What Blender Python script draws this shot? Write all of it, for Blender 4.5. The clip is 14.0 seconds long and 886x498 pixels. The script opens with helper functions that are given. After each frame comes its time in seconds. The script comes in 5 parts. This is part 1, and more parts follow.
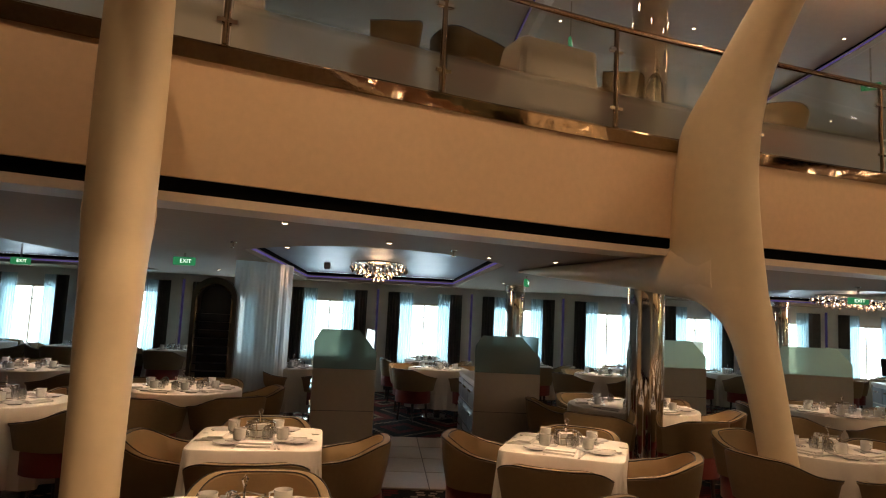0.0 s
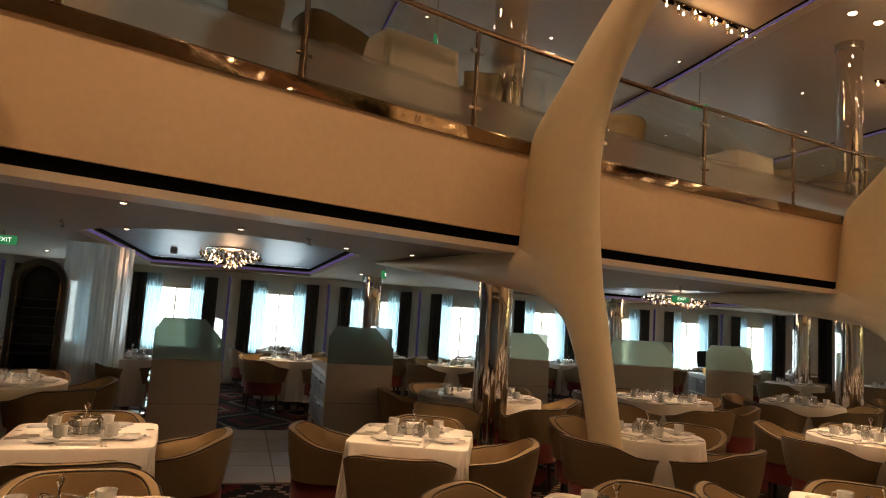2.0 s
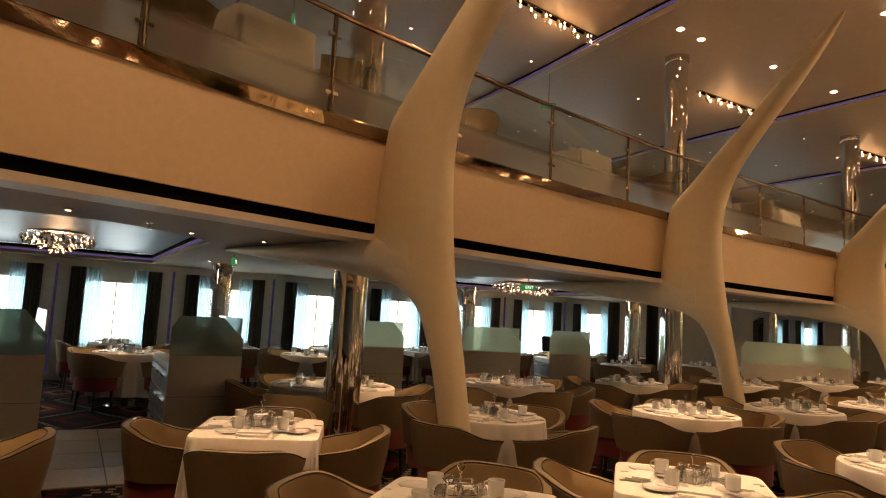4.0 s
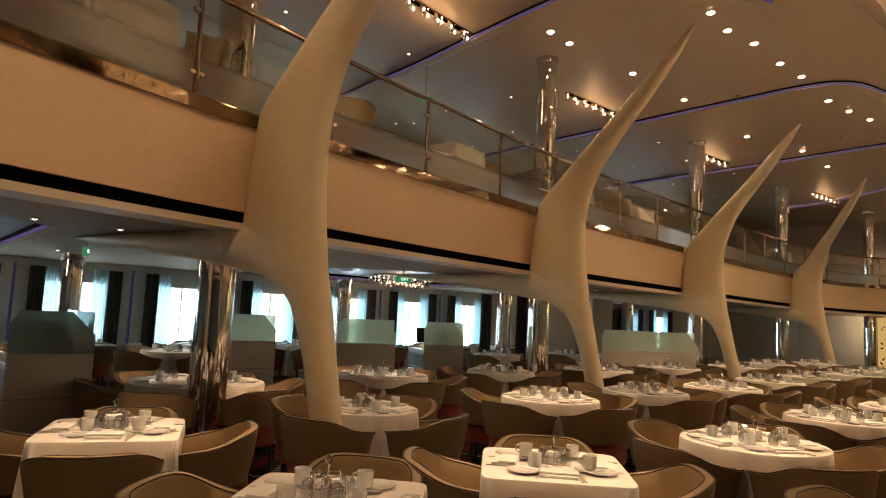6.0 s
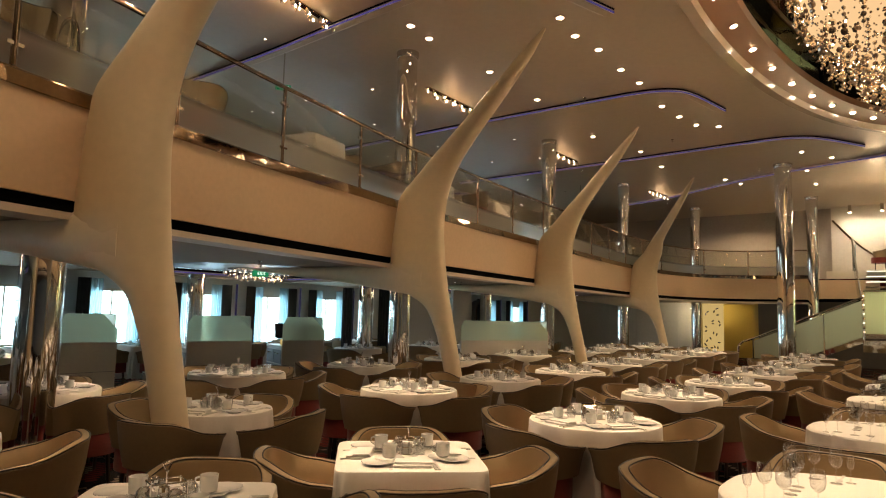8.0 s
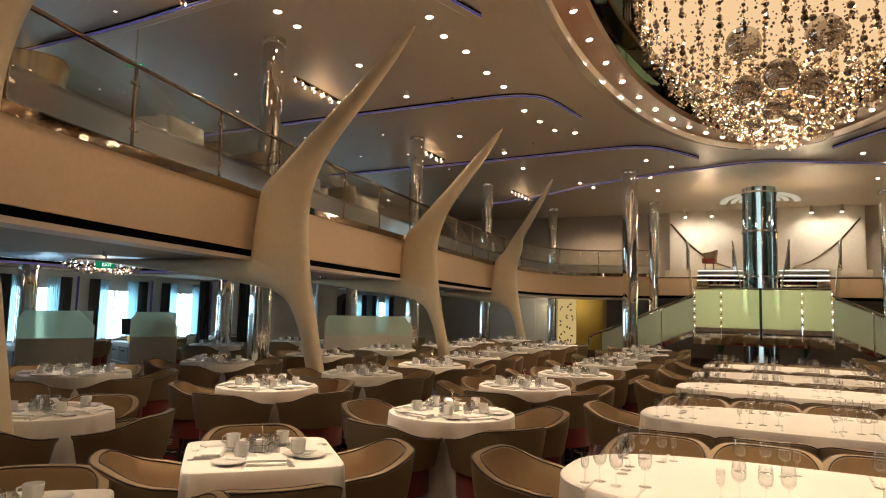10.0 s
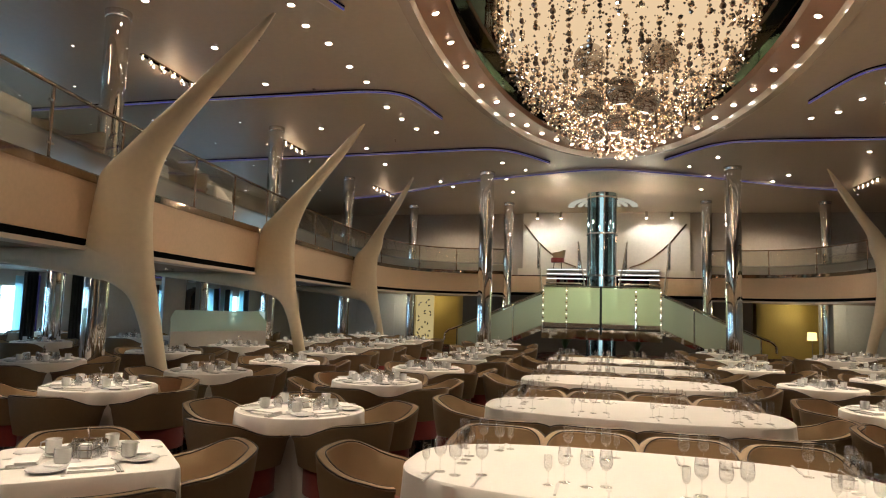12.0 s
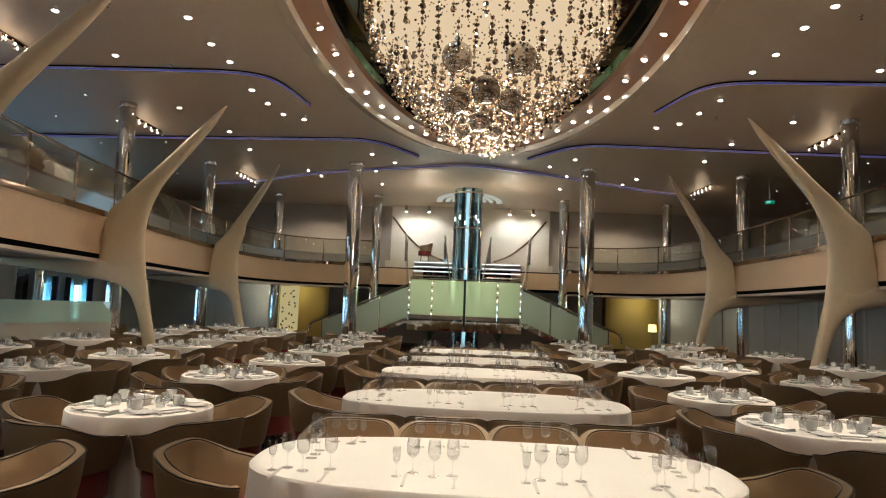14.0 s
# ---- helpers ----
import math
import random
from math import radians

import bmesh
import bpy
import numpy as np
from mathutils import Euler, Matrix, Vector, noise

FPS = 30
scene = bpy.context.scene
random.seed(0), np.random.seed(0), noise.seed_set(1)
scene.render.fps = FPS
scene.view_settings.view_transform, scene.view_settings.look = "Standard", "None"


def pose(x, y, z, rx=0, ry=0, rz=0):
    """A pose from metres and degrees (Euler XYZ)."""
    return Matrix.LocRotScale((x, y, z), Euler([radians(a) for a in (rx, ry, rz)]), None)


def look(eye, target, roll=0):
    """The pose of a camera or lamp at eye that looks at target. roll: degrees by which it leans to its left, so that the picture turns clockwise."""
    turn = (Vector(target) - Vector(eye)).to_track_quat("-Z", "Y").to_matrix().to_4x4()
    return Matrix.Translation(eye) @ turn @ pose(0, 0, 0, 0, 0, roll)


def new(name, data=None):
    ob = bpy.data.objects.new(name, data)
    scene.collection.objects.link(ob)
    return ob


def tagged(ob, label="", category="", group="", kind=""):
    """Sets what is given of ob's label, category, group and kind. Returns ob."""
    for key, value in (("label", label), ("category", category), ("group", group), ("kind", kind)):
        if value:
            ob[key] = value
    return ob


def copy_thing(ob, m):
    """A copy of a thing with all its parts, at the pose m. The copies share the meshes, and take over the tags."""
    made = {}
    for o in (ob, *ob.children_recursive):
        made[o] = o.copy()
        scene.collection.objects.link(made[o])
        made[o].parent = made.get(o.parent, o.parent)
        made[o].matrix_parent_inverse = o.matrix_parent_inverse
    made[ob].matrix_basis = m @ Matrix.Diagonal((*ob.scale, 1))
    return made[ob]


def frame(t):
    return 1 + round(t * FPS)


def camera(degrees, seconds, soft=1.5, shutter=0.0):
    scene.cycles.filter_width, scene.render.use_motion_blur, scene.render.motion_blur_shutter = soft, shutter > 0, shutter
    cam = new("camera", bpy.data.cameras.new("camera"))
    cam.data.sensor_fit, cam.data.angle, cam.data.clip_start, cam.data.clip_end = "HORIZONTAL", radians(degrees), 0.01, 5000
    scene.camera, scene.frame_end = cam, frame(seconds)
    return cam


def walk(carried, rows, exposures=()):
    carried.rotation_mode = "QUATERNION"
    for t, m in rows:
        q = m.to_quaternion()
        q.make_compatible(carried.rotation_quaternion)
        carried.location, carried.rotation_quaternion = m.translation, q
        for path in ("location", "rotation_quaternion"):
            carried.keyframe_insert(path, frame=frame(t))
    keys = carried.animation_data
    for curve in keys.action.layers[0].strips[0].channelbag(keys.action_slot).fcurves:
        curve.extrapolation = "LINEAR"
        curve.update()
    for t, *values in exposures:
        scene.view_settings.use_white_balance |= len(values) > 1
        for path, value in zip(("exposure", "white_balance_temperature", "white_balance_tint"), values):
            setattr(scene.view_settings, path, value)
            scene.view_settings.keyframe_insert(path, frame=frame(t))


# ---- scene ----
cam = camera(68.3, 14.0, soft=1.1)
PATH = [
    (0, (1.611, -0.22, 1.563), (1.772, 1.762, 1.774), 2.8),
    (0.5, (1.627, -0.216, 1.559), (1.89, 1.755, 1.771), 3.0),
    (1, (1.642, -0.22, 1.56), (2.025, 1.732, 1.772), 3.3),
    (1.5, (1.647, -0.227, 1.561), (2.124, 1.704, 1.771), 3.6),
    (2, (1.653, -0.229, 1.567), (2.229, 1.675, 1.775), 3.7),
    (2.5, (1.661, -0.226, 1.561), (2.33, 1.648, 1.769), 3.5),
    (3, (1.669, -0.231, 1.556), (2.453, 1.597, 1.763), 3.3),
    (3.5, (1.68, -0.234, 1.561), (2.555, 1.553, 1.765), 3.2),
    (4, (1.685, -0.236, 1.563), (2.658, 1.5, 1.763), 3.3),
    (6.5, (1.733, -0.237, 1.553), (3.084, 1.224, 1.75), 2.4),
    (7, (1.748, -0.248, 1.552), (3.173, 1.141, 1.748), 2.0),
    (7.5, (1.757, -0.254, 1.552), (3.258, 1.054, 1.746), 1.8),
    (8, (1.774, -0.255, 1.548), (3.343, 0.97, 1.741), 1.5),
    (10.5, (1.785, -0.315, 1.546), (3.612, 0.478, 1.732), 1.6),
    (11, (1.784, -0.334, 1.551), (3.65, 0.362, 1.734), 1.6),
    (11.5, (1.777, -0.353, 1.55), (3.677, 0.244, 1.734), 1.7),
    (12, (1.771, -0.371, 1.554), (3.701, 0.121, 1.74), 1.8),
    (12.5, (1.768, -0.393, 1.557), (3.719, 0.002, 1.745), 1.6),
    (13, (1.793, -0.414, 1.553), (3.762, -0.119, 1.742), 1.7),
    (13.5, (1.797, -0.421, 1.557), (3.778, -0.221, 1.741), 2.0),
    (14, (1.797, -0.44, 1.561), (3.787, -0.341, 1.736), 2.2),
]
walk(cam, [(t, look(eye, target, roll)) for t, eye, target, roll in PATH],
     [(0.0, 0.27, 7600, 25), (4.0, 0.27, 8900, 28), (6.5, 0.34, 7300, 20), (8.0, 0.38, 6900, 15), (10.5, 0.36, 6050, 14), (14.0, 0.27, 5200, 8)])

# ---- world, daylight and exposure ----
world = bpy.data.worlds.new("world")
scene.world = world
world.use_nodes = True
wn = world.node_tree
sky = wn.nodes.new("ShaderNodeTexSky")
sky.sky_type, sky.sun_disc, sky.sun_elevation, sky.sun_rotation = "NISHITA", False, radians(35), radians(20)
wn.links.new(sky.outputs[0], wn.nodes["Background"].inputs[0])
wn.nodes["Background"].inputs[1].default_value = 0.12

AX = -0.3            # the middle of the hall near the camera
CEIL, DECK, SOFFIT = 5.9, 3.05, 2.2


def lamp(name, kind, energy, colour, m, **more):
    data = bpy.data.lights.new(name, kind)
    data.energy, data.color = energy, colour
    if kind == "SPOT":
        data.spot_size, data.spot_blend, data.shadow_soft_size = more["cone"], 0.6, 0.05
    elif kind == "POINT":
        data.shadow_soft_size = more.get("size", 0.1)
    elif kind == "AREA":
        data.shape, data.size, data.size_y = "RECTANGLE", more["size"], more["size_y"]
    ob = new(name, data)
    ob.matrix_world = m
    return ob


WARM, AMBER, DAY = (1.0, 0.74, 0.46), (1.0, 0.62, 0.32), (0.55, 0.82, 1.0)
DOWN = pose(0, 0, 0)

# ---- materials ----


def material(name, base, rough=0.6, metal=0.0, vary=0.12, scale=8.0, bump=0.0, bscale=60.0, each=0.0, emit=None, power=0.0, coat=0.0, sheen=0.0):
    """A principled material with colour variation at two scales, roughness wear and fine relief."""
    m = bpy.data.materials.new(name)
    m.use_nodes = True
    n, l = m.node_tree.nodes, m.node_tree.links
    b = n["Principled BSDF"]
    b.inputs["Roughness"].default_value, b.inputs["Metallic"].default_value = rough, metal
    b.inputs["Coat Weight"].default_value, b.inputs["Sheen Weight"].default_value = coat, sheen
    tc = n.new("ShaderNodeTexCoord")
    big, fine = n.new("ShaderNodeTexNoise"), n.new("ShaderNodeTexNoise")
    big.inputs["Scale"].default_value, fine.inputs["Scale"].default_value = scale * 0.25, scale * 6
    big.inputs["Detail"].default_value = 4
    for q in (big, fine):
        l.new(tc.outputs["Object"], q.inputs["Vector"])
    add = n.new("ShaderNodeMath")
    add.operation = "ADD"
    l.new(big.outputs["Fac"], add.inputs[0])
    l.new(fine.outputs["Fac"], add.inputs[1])
    last = add.outputs[0]
    if each:
        info, mul, plus = n.new("ShaderNodeObjectInfo"), n.new("ShaderNodeMath"), n.new("ShaderNodeMath")
        mul.operation, plus.operation = "MULTIPLY", "ADD"
        mul.inputs[1].default_value = each
        l.new(info.outputs["Random"], mul.inputs[0])
        l.new(mul.outputs[0], plus.inputs[0])
        l.new(last, plus.inputs[1])
        last = plus.outputs[0]
    ramp = n.new("ShaderNodeMapRange")
    ramp.inputs["From Min"].default_value, ramp.inputs["From Max"].default_value = 0.6, 1.4 + each
    ramp.inputs["To Min"].default_value, ramp.inputs["To Max"].default_value = 1 - vary, 1 + vary
    l.new(last, ramp.inputs["Value"])
    mix = n.new("ShaderNodeMix")
    mix.data_type, mix.blend_type = "RGBA", "MULTIPLY"
    mix.inputs["Factor"].default_value = 1.0
    mix.inputs["A"].default_value = (*base, 1)
    l.new(ramp.outputs[0], mix.inputs["B"])
    l.new(mix.outputs["Result"], b.inputs["Base Color"])
    rr = n.new("ShaderNodeMapRange")
    rr.inputs["To Min"].default_value, rr.inputs["To Max"].default_value = max(0.0, rough - 0.08 * min(1, rough * 4)), min(1.0, rough + 0.1 * min(1, rough * 4))
    l.new(big.outputs["Fac"], rr.inputs["Value"])
    l.new(rr.outputs[0], b.inputs["Roughness"])
    if bump:
        bn, bm_ = n.new("ShaderNodeTexNoise"), n.new("ShaderNodeBump")
        bn.inputs["Scale"].default_value, bn.inputs["Detail"].default_value = bscale, 3
        bm_.inputs["Strength"].default_value, bm_.inputs["Distance"].default_value = bump, 0.01
        l.new(tc.outputs["Object"], bn.inputs["Vector"])
        l.new(bn.outputs["Fac"], bm_.inputs["Height"])
        l.new(bm_.outputs[0], b.inputs["Normal"])
    if emit:
        b.inputs["Emission Color"].default_value = (*emit, 1)
        b.inputs["Emission Strength"].default_value = power
    return m


def glass_material(name, tint, gloss=0.06, frost=0.0, frost_top=None, rough=0.02, blur=0.0):
    """A thin pane: mostly see-through, glossy by Fresnel, with an optional frosted share up to a height of the pane."""
    m = bpy.data.materials.new(name)
    m.use_nodes = True
    n, l = m.node_tree.nodes, m.node_tree.links
    n.remove(n["Principled BSDF"])
    out = n["Material Output"]
    clear, shine, mix, fr = n.new("ShaderNodeBsdfTransparent"), n.new("ShaderNodeBsdfGlossy"), n.new("ShaderNodeMixShader"), n.new("ShaderNodeLayerWeight")
    clear.inputs["Color"].default_value = (*tint, 1)
    shine.inputs["Roughness"].default_value = rough
    edge, curve = n.new("ShaderNodeMapRange"), n.new("ShaderNodeMath")
    curve.operation = "POWER"
    curve.inputs[1].default_value = 2.2
    l.new(fr.outputs["Facing"], curve.inputs[0])
    l.new(curve.outputs[0], edge.inputs["Value"])
    edge.inputs["To Min"].default_value, edge.inputs["To Max"].default_value = gloss, min(1.0, gloss + 0.5)
    l.new(edge.outputs[0], mix.inputs[0])
    l.new(clear.outputs[0], mix.inputs[1])
    l.new(shine.outputs[0], mix.inputs[2])
    last = mix.outputs[0]
    if frost:
        dif, tra, both, top = n.new("ShaderNodeBsdfDiffuse"), n.new("ShaderNodeBsdfTranslucent"), n.new("ShaderNodeMixShader"), n.new("ShaderNodeMixShader")
        col = tuple(min(1, c * 0.85) for c in tint)
        if blur:
            n.remove(tra)
            tra = n.new("ShaderNodeBsdfRefraction")
            tra.inputs["Roughness"].default_value, tra.inputs["IOR"].default_value = blur, 1.12
            both.inputs[0].default_value = 0.8
        tra.inputs["Color"].default_value = (*col, 1)
        dif.inputs["Color"].default_value = (*[c * (0.6 if blur else 1.0) for c in col], 1)
        l.new(dif.outputs[0], both.inputs[1])
        l.new(tra.outputs[0], both.inputs[2])
        l.new(last, top.inputs[1])
        l.new(both.outputs[0], top.inputs[2])
        top.inputs[0].default_value = frost
        if frost_top is not None:
            tc, sep, mr = n.new("ShaderNodeTexCoord"), n.new("ShaderNodeSeparateXYZ"), n.new("ShaderNodeMapRange")
            l.new(tc.outputs["Object"], sep.inputs[0])
            l.new(sep.outputs["Z"], mr.inputs["Value"])
            mr.inputs["From Min"].default_value, mr.inputs["From Max"].default_value = frost_top - 0.05, frost_top + 0.04
            mr.inputs["To Min"].default_value, mr.inputs["To Max"].default_value = frost, 0.0
            l.new(mr.outputs[0], top.inputs[0])
        last = top.outputs[0]
    l.new(last, out.inputs[0])
    return m


def glow(name, colour, power):
    m = bpy.data.materials.new(name)
    m.use_nodes = True
    n, l = m.node_tree.nodes, m.node_tree.links
    e = n.new("ShaderNodeEmission")
    e.inputs[0].default_value, e.inputs[1].default_value = (*colour, 1), power
    l.new(e.outputs[0], n["Material Output"].inputs[0])
    return m


def carpet_material():
    """Dark carpet woven with stepped red and cream diamonds, broken into narrow bars."""
    m = bpy.data.materials.new("carpet")
    m.use_nodes = True
    n, l = m.node_tree.nodes, m.node_tree.links
    b = n["Principled BSDF"]
    b.inputs["Roughness"].default_value, b.inputs["Specular IOR Level"].default_value = 0.97, 0.1

    def calc(op, a, c=None):
        q = n.new("ShaderNodeMath")
        q.operation = op
        for k, v in enumerate((a, c)):
            if v is None:
                continue
            if isinstance(v, (int, float)):
                q.inputs[k].default_value = v
            else:
                l.new(v, q.inputs[k])
        return q.outputs[0]

    tc, turn, sep = n.new("ShaderNodeTexCoord"), n.new("ShaderNodeMapping"), n.new("ShaderNodeSeparateXYZ")
    turn.inputs["Rotation"].default_value = (0, 0, radians(8))
    l.new(tc.outputs["Object"], turn.inputs["Vector"])
    l.new(turn.outputs[0], sep.inputs[0])
    rows = calc("SNAP", sep.outputs["Y"], 0.075)
    wob = n.new("ShaderNodeTexNoise")
    wob.inputs["Scale"].default_value = 0.7
    l.new(tc.outputs["Object"], wob.inputs["Vector"])
    across = calc("DIVIDE", calc("PINGPONG", sep.outputs["X"], 0.62), 0.62)
    deep = calc("DIVIDE", calc("PINGPONG", rows, 0.85), 0.85)
    dist = calc("ADD", calc("ADD", across, deep), calc("MULTIPLY", wob.outputs["Fac"], 0.5))
    ramp = n.new("ShaderNodeValToRGB")
    ramp.color_ramp.interpolation = "CONSTANT"
    el = ramp.color_ramp.elements
    el[0].position, el[0].color = 0.0, (0.012, 0.009, 0.008, 1)
    el[1].position, el[1].color = 0.2, (0.3, 0.24, 0.17, 1)
    for p, c in ((0.27, (0.17, 0.016, 0.012, 1)), (0.4, (0.012, 0.009, 0.008, 1)), (0.52, (0.28, 0.22, 0.16, 1)), (0.57, (0.012, 0.009, 0.008, 1)), (0.68, (0.15, 0.014, 0.011, 1)), (0.78, (0.012, 0.009, 0.008, 1))):
        e = el.new(p)
        e.color = c
    l.new(calc("DIVIDE", dist, 2.4), ramp.inputs[0])
    bars = calc("GREATER_THAN", calc("FRACT", calc("DIVIDE", sep.outputs["Y"], 0.075)), 0.35)
    cut = n.new("ShaderNodeMix")
    cut.data_type = "RGBA"
    cut.inputs["A"].default_value = (0.014, 0.009, 0.008, 1)
    l.new(bars, cut.inputs["Factor"])
    l.new(ramp.outputs[0], cut.inputs["B"])
    pile, mul = n.new("ShaderNodeTexNoise"), n.new("ShaderNodeMix")
    pile.inputs["Scale"].default_value = 220
    l.new(tc.outputs["Object"], pile.inputs["Vector"])
    mul.data_type, mul.blend_type = "RGBA", "MULTIPLY"
    mul.inputs["Factor"].default_value = 0.6
    l.new(cut.outputs["Result"], mul.inputs["A"])
    l.new(pile.outputs["Color"], mul.inputs["B"])
    l.new(mul.outputs["Result"], b.inputs["Base Color"])
    bp = n.new("ShaderNodeBump")
    bp.inputs["Strength"].default_value, bp.inputs["Distance"].default_value = 0.4, 0.006
    l.new(pile.outputs["Fac"], bp.inputs["Height"])
    l.new(bp.outputs[0], b.inputs["Normal"])
    return m


CARPET = carpet_material()
TILE = material("floor_tile", (0.36, 0.26, 0.16), 0.45, vary=0.2, scale=4, each=0.5)
GROUT = material("grout", (0.13, 0.09, 0.06), 0.9)
PLASTER = material("cream_plaster", (0.66, 0.475, 0.3), 0.55, vary=0.06, scale=3, bump=0.14, bscale=5)
PILLAR = material("cream_gloss_paint", (0.7, 0.58, 0.39), 0.42, vary=0.05, scale=2, bump=0.03, bscale=25)
LIP = material("pale_trim", (0.62, 0.53, 0.42), 0.5, vary=0.05)
BLACK = material("black_trim", (0.004, 0.004, 0.004), 0.95)
BLACK.node_tree.nodes["Principled BSDF"].inputs["Specular IOR Level"].default_value = 0.03
CEILING = material("ceiling_paint", (0.54, 0.45, 0.33), 0.44, vary=0.05, scale=1.5)
# off-white paint, coloured darker for the dimness under the balcony
SOFT = material("darkened_soffit_paint", (0.33, 0.26, 0.185), 0.8, vary=0.06, scale=2)
LEAF = material("silver_leaf", (0.2, 0.22, 0.26), 0.44, metal=0.75, vary=0.15, scale=5, bump=0.08, bscale=8)
WALL = material("warm_grey_wall", (0.6, 0.58, 0.54), 0.7, vary=0.06, scale=2)
WALL_UP = material("taupe_wall", (0.4, 0.35, 0.29), 0.65, vary=0.08, scale=2)
MUSTARD = material("mustard_wall", (0.46, 0.34, 0.1), 0.6, vary=0.08, scale=3)
# umber of the niche surround, and shade painted under the end balcony
UMBER = material("umber_surround_and_shade", (0.12, 0.095, 0.07), 0.6, vary=0.12, scale=3)
STAGE = material("pale_stage_wall", (0.66, 0.6, 0.5), 0.6, vary=0.06, scale=2)
CHROME = material("chrome", (0.8, 0.78, 0.75), 0.04, metal=1.0, vary=0.05, scale=3, bump=0.012, bscale=9)
CUTLERY = material("cutlery_steel", (0.62, 0.6, 0.57), 0.32, metal=0.9, vary=0.1, scale=20)
OVAL_LIP = material("glossy_cream_lip", (0.6, 0.5, 0.38), 0.22, vary=0.05, coat=0.8)
STEEL = material("brushed_steel", (0.6, 0.57, 0.53), 0.2, metal=1.0, vary=0.1, scale=6)
BRONZE = material("polished_bronze", (0.4, 0.31, 0.24), 0.12, metal=1.0, vary=0.1, scale=6)
BRASS = material("polished_brass", (0.36, 0.27, 0.19), 0.04, metal=1.0, vary=0.15, scale=4, bump=0.05, bscale=9)
CLOTH = material("white_tablecloth", (0.8, 0.77, 0.72), 0.85, vary=0.03, scale=10, bump=0.12, bscale=240, sheen=0.2)
NAPKIN = material("white_napkin", (0.82, 0.8, 0.77), 0.85, vary=0.03, bump=0.1, bscale=200)
TAN = material("tan_leatherette", (0.25, 0.175, 0.092), 0.5, vary=0.1, scale=6, bump=0.12, bscale=300, each=0.25)
INNER = material("gold_weave", (0.33, 0.232, 0.118), 0.6, vary=0.12, scale=30, bump=0.15, bscale=260, each=0.2)
PIPING = material("dark_piping", (0.025, 0.018, 0.014), 0.5)
RED = material("red_upholstery", (0.2, 0.022, 0.016), 0.75, vary=0.2, scale=10, bump=0.15, bscale=200, each=0.2, sheen=0.3)
DARKWOOD = material("dark_wood", (0.05, 0.03, 0.02), 0.4, vary=0.3, scale=14)
WHITE = material("white_china", (0.82, 0.82, 0.8), 0.12, vary=0.02, coat=0.5)
GREYLAM = material("grey_laminate", (0.58, 0.55, 0.5), 0.4, vary=0.05, scale=3)
COUNTER = material("pale_counter", (0.66, 0.62, 0.56), 0.3, vary=0.08)
DRAWER = material("grey_drawer_front", (0.2, 0.21, 0.22), 0.35, vary=0.06)
MONITOR = material("black_plastic", (0.01, 0.01, 0.012), 0.35)
DRAPE = material("charcoal_drape", (0.075, 0.072, 0.064), 0.85, vary=0.15, scale=10, bump=0.15, bscale=200)
CLEAR = glass_material("clear_glass", (0.96, 0.98, 0.97))
TUMBLER = glass_material("table_glass", (0.93, 0.935, 0.94), 0.2)
RAILGLASS = glass_material("balustrade_glass", (0.86, 0.86, 0.82), 0.04, frost=0.85, frost_top=0.29, blur=0.5)
STEMWARE = glass_material("stemware", (0.988, 0.99, 0.992), 0.07)
GREENGLASS = glass_material("green_frosted_glass", (0.84, 0.88, 0.66), 0.06, frost=0.55)
SMOKEGLASS = glass_material("green_tinted_glass", (0.32, 0.4, 0.34), 0.1, frost=0.5)
PALEGLASS = glass_material("pale_frosted_glass", (0.8, 0.88, 0.72), 0.06, frost=0.7)
STAIRGLASS = glass_material("grey_green_frosted_glass", (0.66, 0.7, 0.58), 0.06, frost=0.6)
BLUEGLASS = glass_material("blue_tinted_glass", (0.36, 0.54, 0.6), 0.16, frost=0.04)
SHEER = glass_material("sheer_voile", (0.72, 0.9, 0.96), 0.0, frost=0.6, rough=0.9)
VOILE = glass_material("curved_voile", (0.95, 1.0, 1.0), 0.4, frost=0.45, rough=0.25)
BALLGLASS = glass_material("smoked_mirror_glass", (0.55, 0.5, 0.45), 0.3, frost=0.12)
BEAD = material("crystal_bead", (0.9, 0.8, 0.68), 0.06, metal=0.9, vary=0.3, scale=20)
DARKBEAD = material("dark_crystal_bead", (0.3, 0.23, 0.18), 0.08, metal=0.6, vary=0.3, scale=20)
COPPER = material("copper_band", (0.42, 0.23, 0.13), 0.35, metal=0.35, vary=0.08)
MIRROR = material("dark_mirror", (0.36, 0.38, 0.33), 0.03, metal=1.0, vary=0.15, scale=1.5, bump=0.12, bscale=2.5)
PLANT = material("leaf_green", (0.05, 0.1, 0.04), 0.5, vary=0.3)
SCREEN = glow("screen_and_basket_glow", (1.0, 0.72, 0.27), 0.42)
LENS = glow("lamp_lens", (1.0, 0.82, 0.56), 28.0)
LENS_DIM = glow("lamp_lens_soft", (1.0, 0.84, 0.62), 7.0)
SHADE = glow("cream_inner_shade", (1.0, 0.66, 0.33), 0.72)
SPARK = glow("warm_spark", (1.0, 0.8, 0.5), 14.0)
DROPLIGHT = glow("drop_light", (1.0, 0.82, 0.6), 3.5)
VIOLET = glow("violet_led", (0.2, 0.17, 0.54), 0.3)
VIOLET_DIM = glow("dim_violet_led", (0.2, 0.18, 0.5), 0.07)
EXIT = glow("exit_green", (0.015, 0.4, 0.16), 0.4)
EXITW = glow("exit_white", (0.7, 1.0, 0.82), 1.4)
ROSE = glow("lit_recess", (1.0, 0.88, 0.6), 0.42)
STEPLIGHT = glow("step_light", (1.0, 0.95, 0.8), 1.5)
